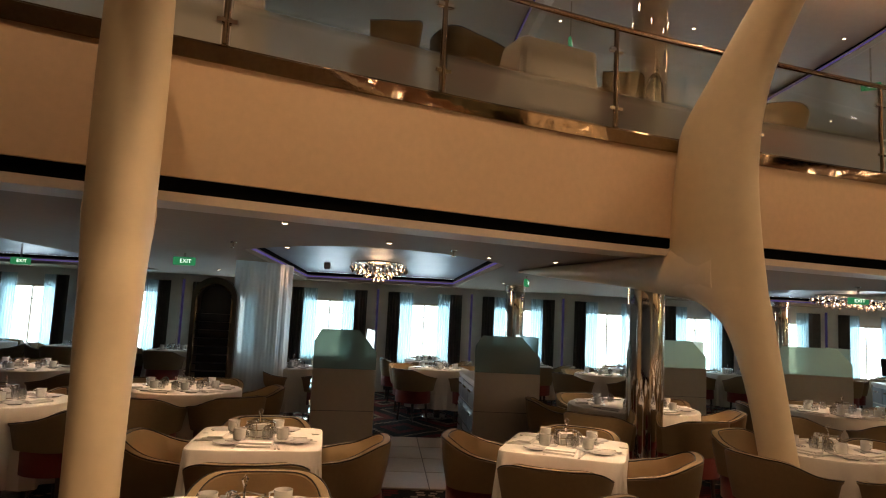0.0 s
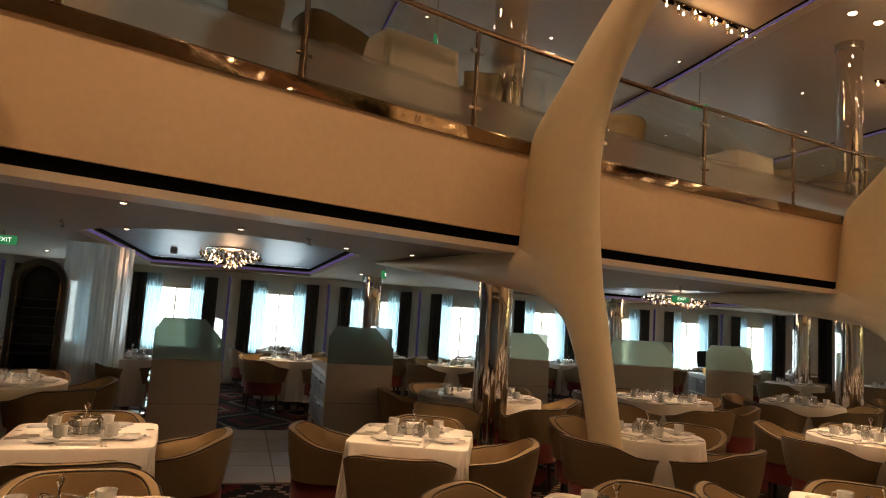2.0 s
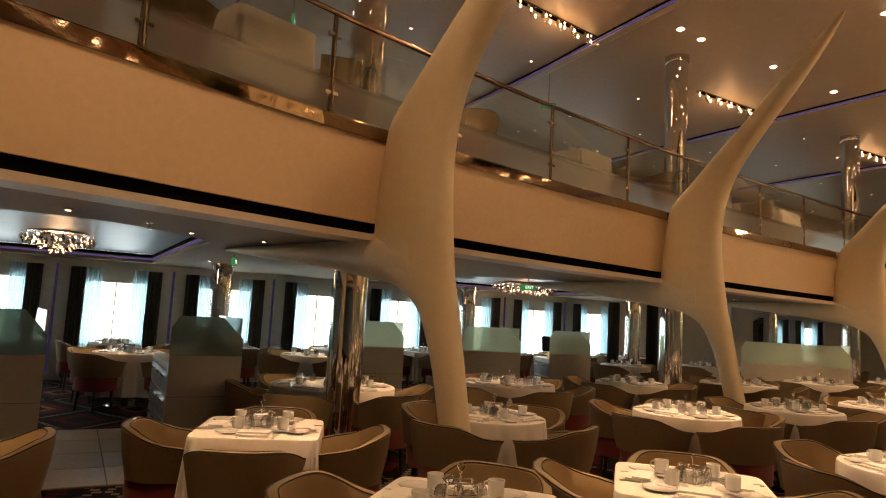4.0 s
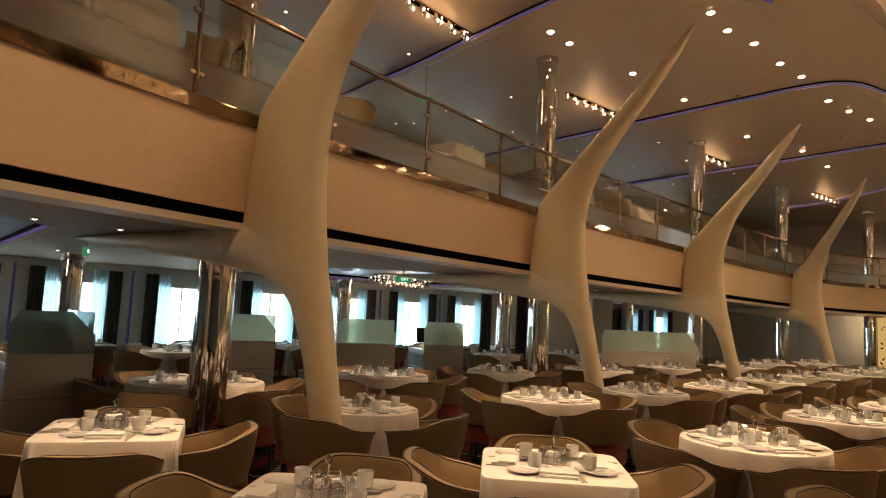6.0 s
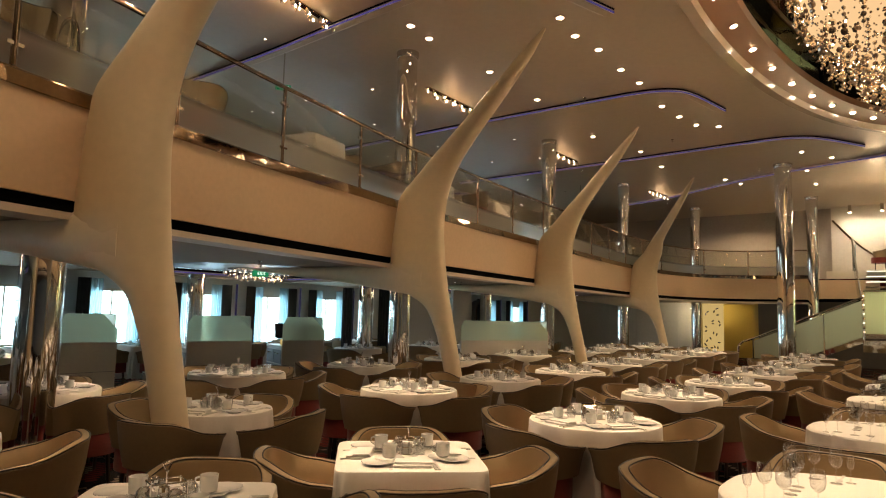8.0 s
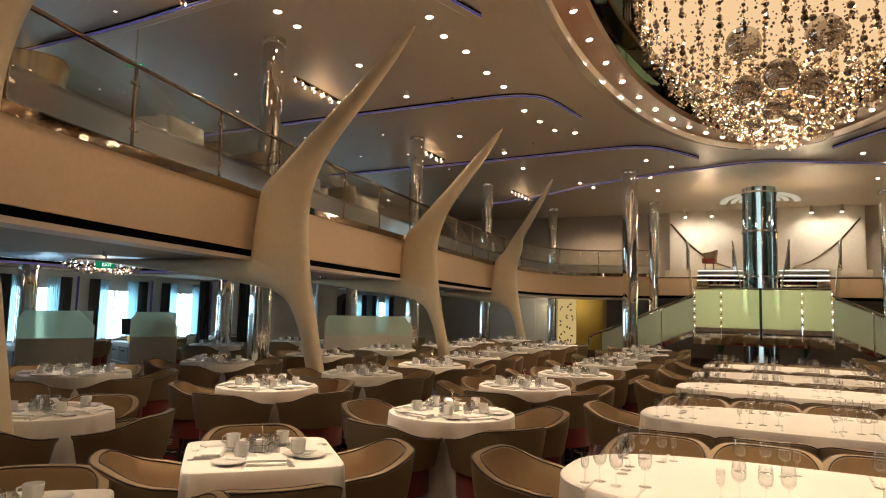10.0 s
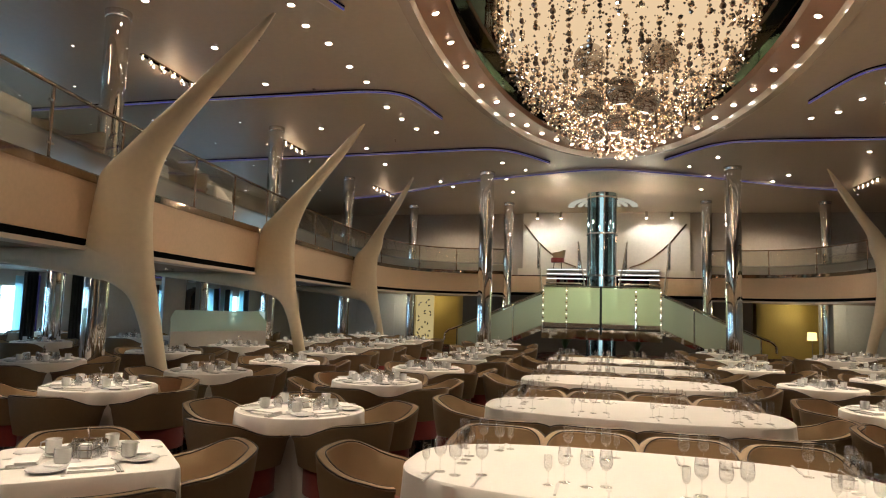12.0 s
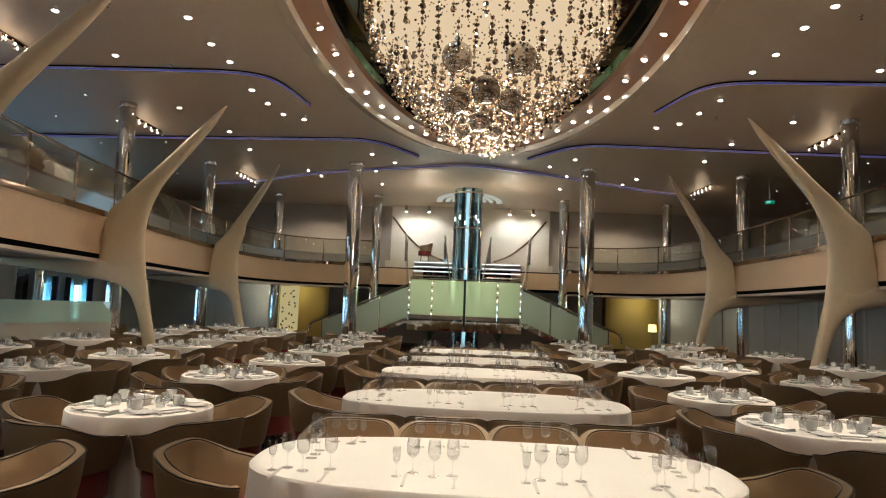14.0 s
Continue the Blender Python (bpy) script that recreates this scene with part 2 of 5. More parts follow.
LAMPSHADE = glow("lampshade", (1.0, 0.72, 0.2), 2.0)
OUTSIDE = glow("bright_haze_outside", (0.62, 0.88, 1.0), 6.0)

# ---- mesh helpers ----


def mesh(name, bm, mat, smooth=True):
    d = bpy.data.meshes.new(name)
    bmesh.ops.recalc_face_normals(bm, faces=bm.faces[:])
    bm.to_mesh(d)
    bm.free()
    d.materials.append(mat)
    if smooth:
        d.polygons.foreach_set("use_smooth", [True] * len(d.polygons))
        d.set_sharp_from_angle(angle=radians(38))
    return d


def part(name, bm, mat, parent=None, label="", m=None, smooth=True):
    ob = new(name, bm if isinstance(bm, bpy.types.Mesh) else mesh(name, bm, mat, smooth))
    ob.parent = parent
    if m is not None:
        ob.matrix_basis = m
    return tagged(ob, label)


def thing(name, label, category, group="", m=None):
    ob = new(name)
    ob.empty_display_size = 0.1
    if m is not None:
        ob.matrix_basis = m
    return tagged(ob, label, category, group)


def root(name, bm, mat, label, category, group="", m=None):
    """A thing whose main part is its own top-level mesh."""
    return tagged(part(name, bm, mat, None, m=m), label, category, group)


def single(name, bm, mat, label, category, group="", m=None, kind=""):
    ob = part(name, bm, mat, None, m=m)
    return tagged(ob, label, category, group, kind)


def structure(name, bm, mat, label, smooth=False, m=None):
    return tagged(part(name, bm, mat, None, m=m, smooth=smooth), label, "structure", "", "structure")


def B():
    return bmesh.new()


def box(bm, x0, y0, z0, x1, y1, z1, m=None, bevel=0.0):
    pts = [(x, y, z) for x in (x0, x1) for y in (y0, y1) for z in (z0, z1)]
    vs = [bm.verts.new(m @ Vector(p) if m else p) for p in pts]
    fs = [bm.faces.new([vs[i] for i in f]) for f in ((0, 1, 3, 2), (4, 6, 7, 5), (0, 4, 5, 1), (2, 3, 7, 6), (0, 2, 6, 4), (1, 5, 7, 3))]
    if bevel:
        bmesh.ops.recalc_face_normals(bm, faces=fs)
        bmesh.ops.bevel(bm, geom=list({e for f in fs for e in f.edges}), offset=bevel, segments=2, affect="EDGES")
    return bm


def loft(bm, rings, closed=True, cap=True):
    rows = [[bm.verts.new(p) for p in r] for r in rings]
    n = len(rows[0])
    for a, b in zip(rows, rows[1:]):
        for i in range(n if closed else n - 1):
            j = (i + 1) % n
            bm.faces.new((a[i], a[j], b[j], b[i]))
    if cap and closed:
        bm.faces.new(rows[0])
        bm.faces.new(rows[-1])
    return bm


def lathe(bm, prof, n=24, at=(0, 0, 0), cap=True):
    return loft(bm, [[(at[0] + r * math.cos(2 * math.pi * i / n), at[1] + r * math.sin(2 * math.pi * i / n), at[2] + z) for i in range(n)] for r, z in prof], cap=cap)


def tube(bm, pts, r, n=8, cap=True):
    pts = [Vector(p) for p in pts]
    rings = []
    for i, p in enumerate(pts):
        d = (pts[min(i + 1, len(pts) - 1)] - pts[max(i - 1, 0)]).normalized()
        u = d.cross(Vector((0, 0, 1)) if abs(d.z) < 0.9 else Vector((1, 0, 0))).normalized()
        v = d.cross(u)
        rr = r[i] if isinstance(r, (list, tuple)) else r
        rings.append([p + rr * (math.cos(2 * math.pi * k / n) * u + math.sin(2 * math.pi * k / n) * v) for k in range(n)])
    return loft(bm, rings, cap=cap)


def ball(bm, c, r, u=10, v=6):
    return loft(bm, [[(c[0] + r * math.sin(t) * math.cos(2 * math.pi * i / u), c[1] + r * math.sin(t) * math.sin(2 * math.pi * i / u), c[2] + r * math.cos(t)) for i in range(u)]
                     for t in [math.pi * (0.06 + 0.88 * k / v) for k in range(v + 1)]])


def smooth_line(pts, per=6):
    """A Catmull-Rom line through the points."""
    p = [Vector(q) for q in pts]
    p = [2 * p[0] - p[1]] + p + [2 * p[-1] - p[-2]]
    out = []
    for i in range(1, len(p) - 2):
        for k in range(per):
            t = k / per
            a, b, c, d = p[i - 1], p[i], p[i + 1], p[i + 2]
            out.append(0.5 * ((2 * b) + (c - a) * t + (2 * a - 5 * b + 4 * c - d) * t * t + (3 * b - a - 3 * c + d) * t ** 3))
    return out + [p[-2]]


# ---- the balcony's curved edge ----
EDGE = smooth_line([(-4, 1.7, 0), (-2, 2.72, 0), (-0.4, 3.43, 0), (0.52, 3.8, 0), (1.94, 4.35, 0), (3.43, 4.88, 0), (4.9, 5.28, 0), (6.4, 5.65, 0),
                    (7.95, 5.97, 0), (9.1, 6.2, 0), (11.6, 6.57, 0), (13.1, 6.74, 0), (15.6, 7.02, 0), (18.5, 7.35, 0), (21.5, 7.6, 0), (24.5, 7.5, 0),
                    (26.5, 6.85, 0), (27.5, 5.6, 0), (27.8, 3.7, 0)])
TANG = [(EDGE[min(i + 1, len(EDGE) - 1)] - EDGE[max(i - 1, 0)]).normalized() for i in range(len(EDGE))]
INW = [Vector((t.y, -t.x, 0)) for t in TANG]


def other(x, y):
    """The y of the place across the hall's long axis, which leans a little towards the stairs."""
    return 2 * float(np.interp(x, (13, 23), (-0.53, -0.19))) - y


def side(p, right):
    """A place on the hall's other side."""
    return Vector((p[0], other(p[0], p[1]), p[2])) if right else Vector(p)


def edge_at(x, upto=24.0):
    """Place, tangent and inward normal of the edge at x."""
    k = min((i for i in range(len(EDGE)) if EDGE[i].x <= upto), key=lambda i: abs(EDGE[i].x - x))
    return EDGE[k], TANG[k], INW[k]


def sweep(prof, right, i0=0, i1=None):
    """A profile of (inward, z) carried along the edge."""
    rings = [[side((e.x + n.x * s, e.y + n.y * s, z), right) for s, z in prof] for e, n in list(zip(EDGE, INW))[i0:i1]]
    return loft(B(), rings)


OUTER = 13.5
# ---- floor and ground ----
bm = B()
box(bm, -10, -15, -0.3, 33, OUTER + 0.2, 0)
floor = structure("floor", bm, CARPET, "dark carpet patterned with red and cream shapes")
bm = B()
box(bm, 1.45, 5.9, 0.001, 2.75, 8.5, 0.006)
path = structure("tile_path", bm, GROUT, "beige stone tile path between the carpeted bays")

# ---- balcony slabs, fascia, rails ----
for right in (False, True):
    s = "right" if right else "left"
    fas = sweep([(0, 2.325), (0, 3.06), (-0.1, 3.06), (-0.1, 2.325)], right)
    structure("balcony_fascia_" + s, fas, PLASTER, "peach plastered curved balcony front", True)
    structure("balcony_shadow_gap_" + s, sweep([(-0.03, 2.225), (-0.03, 2.325), (-0.12, 2.325), (-0.12, 2.225)], right), BLACK, "black recessed strip along the balcony front")
    structure("balcony_lip_" + s, sweep([(0.03, 2.168), (0.03, 2.225), (-0.3, 2.225), (-0.3, 2.168)], right), LIP, "pale lip along the balcony's lower edge")
    structure("balcony_base_rail_" + s, sweep([(0.02, 3.06), (0.022, 3.165), (0.012, 3.175), (0.012, 3.18), (-0.012, 3.185), (-0.14, 3.185), (-0.14, 3.06)], right), BRASS, "polished brass base rail under the balustrade", True)
    wall_y = OUTER if not right else -15.0
    # deck slab between the edge and the outer wall
    bm = B()
    top = [side((e.x - n.x * 0.13, e.y - n.y * 0.13, 3.195), right) for e, n in zip(EDGE, INW)]
    far = [Vector((min(p.x, 33) if i < len(top) - 1 else 33, wall_y, 3.195)) for i, p in enumerate(top)]
    loft(bm, [[a, b, b + Vector((0, 0, -0.46)), a + Vector((0, 0, -0.46))] for a, b in zip(top, far)])
    structure("balcony_deck_" + s, bm, CARPET, "carpeted balcony deck")

# soffit ceilings under the balcony, with recessed silver trays
TRAYS = [(-7.6, 7.3, -2.6, 12.2), (0.0, 7.1, 2.92, 12.9), (7.2, 8.6, 12.4, 12.9), (14.5, 8.9, 19.5, 12.9)]


def front(t, x):
    """The bowed front edge of a tray at x."""
    return t[1] - 1.1 * max(0.0, math.sin(math.pi * (x - t[0]) / (t[2] - t[0]))) ** 0.8


def soffit(right):
    bm = B()
    trays = [] if right else TRAYS
    xs = sorted({-9.9, 33.0, 27.6, *[e.x for e in EDGE if e.x < 27.5], *[t[0] + (t[2] - t[0]) * k / 16 for t in trays for k in range(17)]})
    ex, ey = [e.x for e in EDGE if e.x < 27.4], [e.y for e in EDGE if e.x < 27.4]
    for a, b in zip(xs, xs[1:]):
        if a < -4:
            ya, yb = (1.7, 1.7)
        else:
            ya, yb = float(np.interp(a, ex, ey)), float(np.interp(b, ex, ey))
        if a >= 27.5:
            ya = yb = 3.7
        ya, yb = ya + 0.2, yb + 0.2
        cuts = [t for t in trays if t[0] <= a + 1e-6 and t[2] >= b - 1e-6]
        far = OUTER if not right else 14.4
        spans = [((ya, yb), (far, far))] if not cuts else [((ya, yb), (front(cuts[0], a), front(cuts[0], b))), ((cuts[0][3],) * 2, (far, far))]
        for (p, q), (r, s_) in spans:
            quad = [side((a, p, SOFFIT), right), side((b, q, SOFFIT), right), side((b, s_, SOFFIT), right), side((a, r, SOFFIT), right)]
            lo = [bm.verts.new(v) for v in quad]
            hi = [bm.verts.new(v + Vector((0, 0, 0.04))) for v in quad]
            bm.faces.new(lo)
            bm.faces.new(hi)
            for k in range(4):
                bm.faces.new((lo[k], lo[(k + 1) % 4], hi[(k + 1) % 4], hi[k]))
    structure("ceiling_lower_" + ("right" if right else "left"), bm, SOFT, "lower ceiling under the balcony, off-white paint darkened in its colour")


soffit(False)
soffit(True)
for k, (x0, y0, x1, y1) in enumerate(TRAYS):
    bm = B()
    box(bm, x0 - 0.05, y0 - 1.25, SOFFIT + 0.16, x1 + 0.05, y1 + 0.05, SOFFIT + 0.2)
    structure("ceiling_tray_%d" % (k + 1), bm, LEAF, "silver leaf recessed ceiling tray")
    bow = [(x0 + (x1 - x0) * i / 24, front(TRAYS[k], x0 + (x1 - x0) * i / 24)) for i in range(25)]
    # gap is a solid black strip that paints the shade round the tray
    rim, gap, led = B(), B(), B()
    for bm, u0, u1, w0, w1 in ((rim, -0.05, 0.0, 0.044, 0.156), (gap, 0.002, 0.014, 0.1, 0.15), (led, 0.004, 0.02, 0.055, 0.08)):
        loft(bm, [[(x, y - u, SOFFIT + w) for u, w in ((-u0, w0), (-u1, w0), (-u1, w1), (-u0, w1))] for x, y in bow])
        for q in ((x0, y1 - u1, x1, y1 - u0), (x0 + u0, y0 + 0.03, x0 + u1, y1 - 0.03), (x1 - u1, y0 + 0.03, x1 - u0, y1 - 0.03)):
            box(bm, q[0], q[1], SOFFIT + w0, q[2], q[3], SOFFIT + w1)
    structure("ceiling_tray_trim_%d" % (k + 1), rim, SOFT, "edge of the ceiling tray in the same darkened paint")
    structure("ceiling_tray_gap_%d" % (k + 1), gap, BLACK, "black strip painting the shade of a gap round the ceiling tray")
    structure("ceiling_tray_led_%d" % (k + 1), led, VIOLET, "violet light strip round the ceiling tray")

# ---- outer walls ----
WINX = [0.43 + 1.97 * k for k in range(-4, 8)] + [20.1, 22.1, 24.1]


def window_wall(z0, z1, lo, hi, name, mat):
    bm = B()
    xs = [-10.0]
    for x in WINX:
        xs += [x - 0.58, x + 0.58]
    xs.append(33.0)
    for i in range(0, len(xs), 2):
        box(bm, xs[i], OUTER, z0, xs[i + 1], OUTER + 0.25, z1)
    for x in WINX:
        box(bm, x - 0.58, OUTER, z0, x + 0.58, OUTER + 0.25, lo)
        box(bm, x - 0.58, OUTER, hi, x + 0.58, OUTER + 0.25, z1)
    structure(name, bm, mat, "painted outer wall with a row of windows")


window_wall(0, 2.36, 0.62, 1.86, "wall_windows_lower", WALL)
window_wall(2.6, 6.3, 4.05, 4.6, "wall_windows_upper", WALL_UP)
for nm, q, mt in (("wall_west", (-10.2, -15, 0, -10, OUTER, 6.6), WALL_UP), ("wall_east", (33, -15, 0, 33.2, OUTER, 6.6), WALL_UP), ("wall_south_upper", (-10, -15.2, 2.7, 33, -15, 6.6), WALL_UP),
                  ("wall_hall_west", (-4.25, -2.4, 0, -4.05, 1.9, 5.9), PLASTER)):
    structure(nm, box(B(), *q), mt, "plain painted closing wall")
structure("backdrop", box(B(), -14, OUTER + 2.2, -1, 40, OUTER + 2.3, 7), OUTSIDE, "bright hazy sea sky outside the windows")
for x in WINX:
    lamp("window_light", "AREA", 11, DAY, look((x, OUTER + 0.12, 1.25), (x, 0, 1.0)), size=1.1, size_y=1.2)
lamp("upper_window_light", "AREA", 3, DAY, look((8, OUTER - 0.05, 4.35), (8, 0, 4.3)), size=26, size_y=1.1)

for k, x in enumerate(WINX):
    w = tagged(thing("window_%d" % (k + 1), "white framed window with rounded top corners and bright haze outside", "window"), kind="structure")
    bm = B()
    for q in ((x - 0.58, 0.62, x - 0.53, 1.86), (x + 0.53, 0.62, x + 0.58, 1.86), (x - 0.53, 0.62, x + 0.53, 0.67), (x - 0.53, 1.81, x + 0.53, 1.86), (x - 0.011, 0.67, x + 0.011, 1.81), (x - 0.53, 1.555, x - 0.011, 1.57), (x + 0.011, 1.555, x + 0.53, 1.57)):
        box(bm, q[0], OUTER + 0.05, q[1], q[2], OUTER + 0.12, q[3])
    part("window_frame", bm, LIP, w)
    for a, b in ((x - 0.53, x - 0.02), (x + 0.02, x + 0.53)):
        p = part("pane", box(B(), a, OUTER + 0.08, 0.67, b, OUTER + 0.09, 1.81), CLEAR, w)
        p.visible_shadow = False
    part("window_sill", box(B(), x - 0.62, OUTER - 0.08, 0.58, x + 0.62, OUTER + 0.02, 0.61), LIP, w)


def curtain(width, height, folds, amp):
    bm = B()
    n = folds * 8
    rows = []
    for z in (0, height * 0.5, height):
        k = 1.0 - 0.12 * (z / height)
        rows.append([(-width / 2 + width * i / n, amp * k * math.sin(2 * math.pi * folds * i / n + 0.6 * math.sin(i * 0.9)), z) for i in range(n + 1)])
    loft(bm, rows, closed=False)
    r = bmesh.ops.extrude_face_region(bm, geom=bm.faces[:])
    bmesh.ops.translate(bm, vec=(0, 0.006, 0), verts=[v for v in r["geom"] if isinstance(v, bmesh.types.BMVert)])
    return bm


drape = mesh("curtain", curtain(0.25, 2.0, 4, 0.035), DRAPE)
for dx in (-0.33, 0.33):
    tagged(part("curtain", drape, None, None, m=pose(12.8 + dx, 10.6 - dx * 0.8, 0.06, 0, 0, -40)), "charcoal pleated floor-length curtain beside a chrome column", "curtain", "column curtains")
voile = mesh("sheer_curtain", curtain(0.3, 2.0, 6, 0.02), SHEER)
for x in WINX:
    for sx in (-1, 1):
        tagged(part("curtain", drape, None, None, m=pose(x + sx * 0.645, OUTER - 0.13, 0.06)), "charcoal pleated floor-length curtain beside a window", "curtain", "window curtains")
        v = tagged(part("sheer_curtain", voile, None, None, m=pose(x + sx * (0.4 if sx < 0 else 0.42), OUTER - 0.07, 0.06)), "pale blue sheer curtain in front of a window", "curtain", "sheer curtains")
        v.visible_shadow = False
    structure("wall_led_%d" % WINX.index(x), box(B(), x + 0.965, OUTER - 0.03, 0.1, x + 1.005, OUTER - 0.005, 2.1), VIOLET_DIM, "violet light strip on the wall between windows")

# ---- upper ceiling with its oval recess ----
OX, OY, OA, OB_ = 12.0, -0.55, 7.95, 3.07


def oval(k, n, a, b, z):
    t = 2 * math.pi * k / n
    return Vector((OX + a * math.cos(t), OY + b * math.sin(t), z))


def to_walls(k, n, z):
    t = 2 * math.pi * k / n
    c, s = math.cos(t), math.sin(t)
    f = min((33 - OX) / c if c > 0 else (-10 - OX) / c if c < 0 else 1e9, (OUTER - AX) / s if s > 1e-9 else (-15 - AX) / s if s < -1e-9 else 1e9)
    return Vector((OX + c * f, AX + s * f, z))


def upper_ceiling():
    n = 96
    bm = B()
    loft(bm, [[oval(k, n, OA, OB_, CEIL), to_walls(k, n, CEIL), to_walls(k, n, CEIL + 0.05), oval(k, n, OA, OB_, CEIL + 0.05)] for k in range(n + 1)], cap=False)
    # cover the four corners of the room
    for cx in (-10, 33):
        for cy in (-15, OUTER):
            a = math.atan2(cy - AX, cx - OX) % (2 * math.pi)
            k = int(a / (2 * math.pi) * n)
            p, q = to_walls(k, n, CEIL + 0.02), to_walls(k + 1, n, CEIL + 0.02)
            vs = [bm.verts.new(v) for v in (p, Vector((cx, cy, CEIL + 0.02)), q)]
            bm.faces.new(vs)
    structure("ceiling", bm, CEILING, "warm grey painted main ceiling")
    structure("ceiling_oval_lip", loft(B(), [[oval(k, n, OA + o, OB_ + o, z) for o, z in ((0.1, CEIL - 0.003), (0.1, CEIL - 0.05), (-0.08, CEIL - 0.07), (-0.1, CEIL + 0.06), (0.0, CEIL + 0.06))] for k in range(n + 1)]),
              OVAL_LIP, "pale moulded lip round the ceiling oval", True)
    structure("ceiling_oval_band", loft(B(), [[oval(k, n, OA + o, OB_ + o, z) for o, z in ((-0.1, CEIL + 0.065), (-0.5, CEIL + 0.18), (-0.52, CEIL + 0.3), (-0.08, CEIL + 0.3))] for k in range(n + 1)]),
              COPPER, "copper coloured band with downlights round the oval", True)
    structure("ceiling_oval_upstand", loft(B(), [[oval(k, n, OA + o, OB_ + o, z) for o, z in ((-0.5, CEIL + 0.302), (-0.44, CEIL + 0.618), (-0.4, CEIL + 0.618), (-0.46, CEIL + 0.302))] for k in range(n + 1)]),
              MIRROR, "dark mirrored upstand inside the oval", True)
    bm = B()
    loft(bm, [[oval(k, n, OA, OB_, z) for k in range(n)] for z in (CEIL + 0.62, CEIL + 0.65)])
    structure("ceiling_oval_mirror", bm, MIRROR, "dark rippled mirror ceiling inside the oval")
    structure("ceiling_roof", box(B(), -10, -15, CEIL + 0.75, 33, OUTER, CEIL + 0.85), CEILING, "plain roof slab above the ceiling")


upper_ceiling()

# stepped ceiling edges with violet light
RIDGES = [[(8.38, 12.5), (8.38, 9), (8.27, 6.8), (8.23, 5.4), (8.32, 4.65), (8.65, 4.1), (9.2, 3.72), (10.2, 3.42)], [(13.7, 12.5), (13.65, 7.8), (13.67, 5.2), (13.7, 4.4), (13.86, 3.88), (14.3, 3.58), (15.65, 3.34)],
          [(19.0, 12.5), (18.85, 8), (18.64, 4.6), (18.56, 3.0), (18.68, 2.48), (19.1, 2.02), (20.3, 1.33)], [(3.4, 12.5), (3.4, 9), (3.45, 6.5), (3.8, 5.0), (5.2, 4.3)]]
for right in (False, True):
    for k, r in enumerate(RIDGES):
        pts = [side((p.x, p.y, 0), right) for p in smooth_line([(a, b, 0) for a, b in r], 6)]
        ring = []
        led = []
        for i, p in enumerate(pts):
            d = (pts[min(i + 1, len(pts) - 1)] - pts[max(i - 1, 0)]).normalized()
            u = Vector((-d.y, d.x, 0)) * (1 if right else -1)
            ring.append([p + u * a + Vector((0, 0, CEIL + z)) for a, z in ((-0.22, -0.003), (0.06, -0.003), (0.06, -0.1), (-0.06, -0.1))])
            led.append([p + u * a + Vector((0, 0, CEIL + z)) for a, z in ((0.063, -0.062), (0.072, -0.062), (0.072, -0.088), (0.063, -0.088))])
        nm = "%d_%s" % (k + 1, "right" if right else "left")
        structure("ceiling_step_" + nm, loft(B(), ring), CEILING, "stepped edge in the ceiling")
        # no real recess: a black strip above the LED paints its shade
        gap = [[p + Vector((0, 0, 0.045)) for p in q] for q in led]
        structure("ceiling_step_shade_strip_" + nm, loft(B(), gap), BLACK, "black strip painting the shade of a gap along the ceiling step")
        structure("ceiling_step_led_" + nm, loft(B(), led), VIOLET, "violet light strip along the ceiling step")
pts = smooth_line([(25.7, 9.6, 0), (24.9, 7.6, 0), (22.95, 4.5, 0), (21.75, 1.45, 0), (21.35, -0.1, 0), (21.8, -1.5, 0), (22.7, -3.2, 0), (24.4, -5.9, 0), (25.3, -7.8, 0)])
structure("ceiling_step_end", loft(B(), [[p + Vector((a, 0, CEIL + z)) for a, z in ((-0.06, -0.003), (0.25, -0.003), (0.06, -0.1), (-0.06, -0.1))] for p in pts]), CEILING, "curved stepped edge in the ceiling")
structure("ceiling_step_led_end", loft(B(), [[p + Vector((a, 0, CEIL + z)) for a, z in ((-0.085, -0.07), (-0.065, -0.07), (-0.065, -0.095), (-0.085, -0.095))] for p in pts]), VIOLET, "violet light strip along the curved ceiling step")


def downlight(r, lens, label, dome):
    bm = B()
    lathe(bm, [(r * 1.35, 0.0), (r * 1.35, -0.012), (r * 1.0, -0.016), (r * 1.0, 0.0)], 16)
    t = root("downlight", bm, STEEL, label, "ceiling light", "downlights")
    bm = B()
    lathe(bm, [(r * 0.95, -0.004), (r * 0.93, -0.016), (r * 0.7, -0.018 - dome * 0.6), (r * 0.25, -0.018 - dome)], 14)
    part("lens", bm, lens, t, "glowing warm lens")
    return t


big = downlight(0.05, LENS, "bright warm recessed ceiling downlight", 0.016)
big.matrix_basis = pose(8.98, 6.11, CEIL - 0.002)
small = downlight(0.022, LENS_DIM, "small recessed ceiling downlight", 0.001)
small.matrix_basis = pose(2.6, 6.2, SOFFIT - 0.002)
# bright downlights over the hall
ROWL = [(9.5, 6.17), (11.24, 6.17), (10.02, 4.12), (10.71, 4.22), (11.41, 4.15), (12.44, 4.2), (13.25, 4.18), (14.82, 4.31), (15.71, 4.25), (16.53, 4.14), (16.9, 3.75),
        (20.35, 2.65), (21.38, 2.11), (22.91, 5.18), (23.81, 4.95), (22.7, 2.9), (7.2, 4.3), (5.9, 4.6), (13.05, 6.23), (16.2, 6.48), (18.2, 6.06), (20.15, 6.2), (25.0, 3.0), (25.6, 4.2), (4.4, 3.9), (0.4, 2.0), (3.2, 2.6), (-1.6, 1.2)]
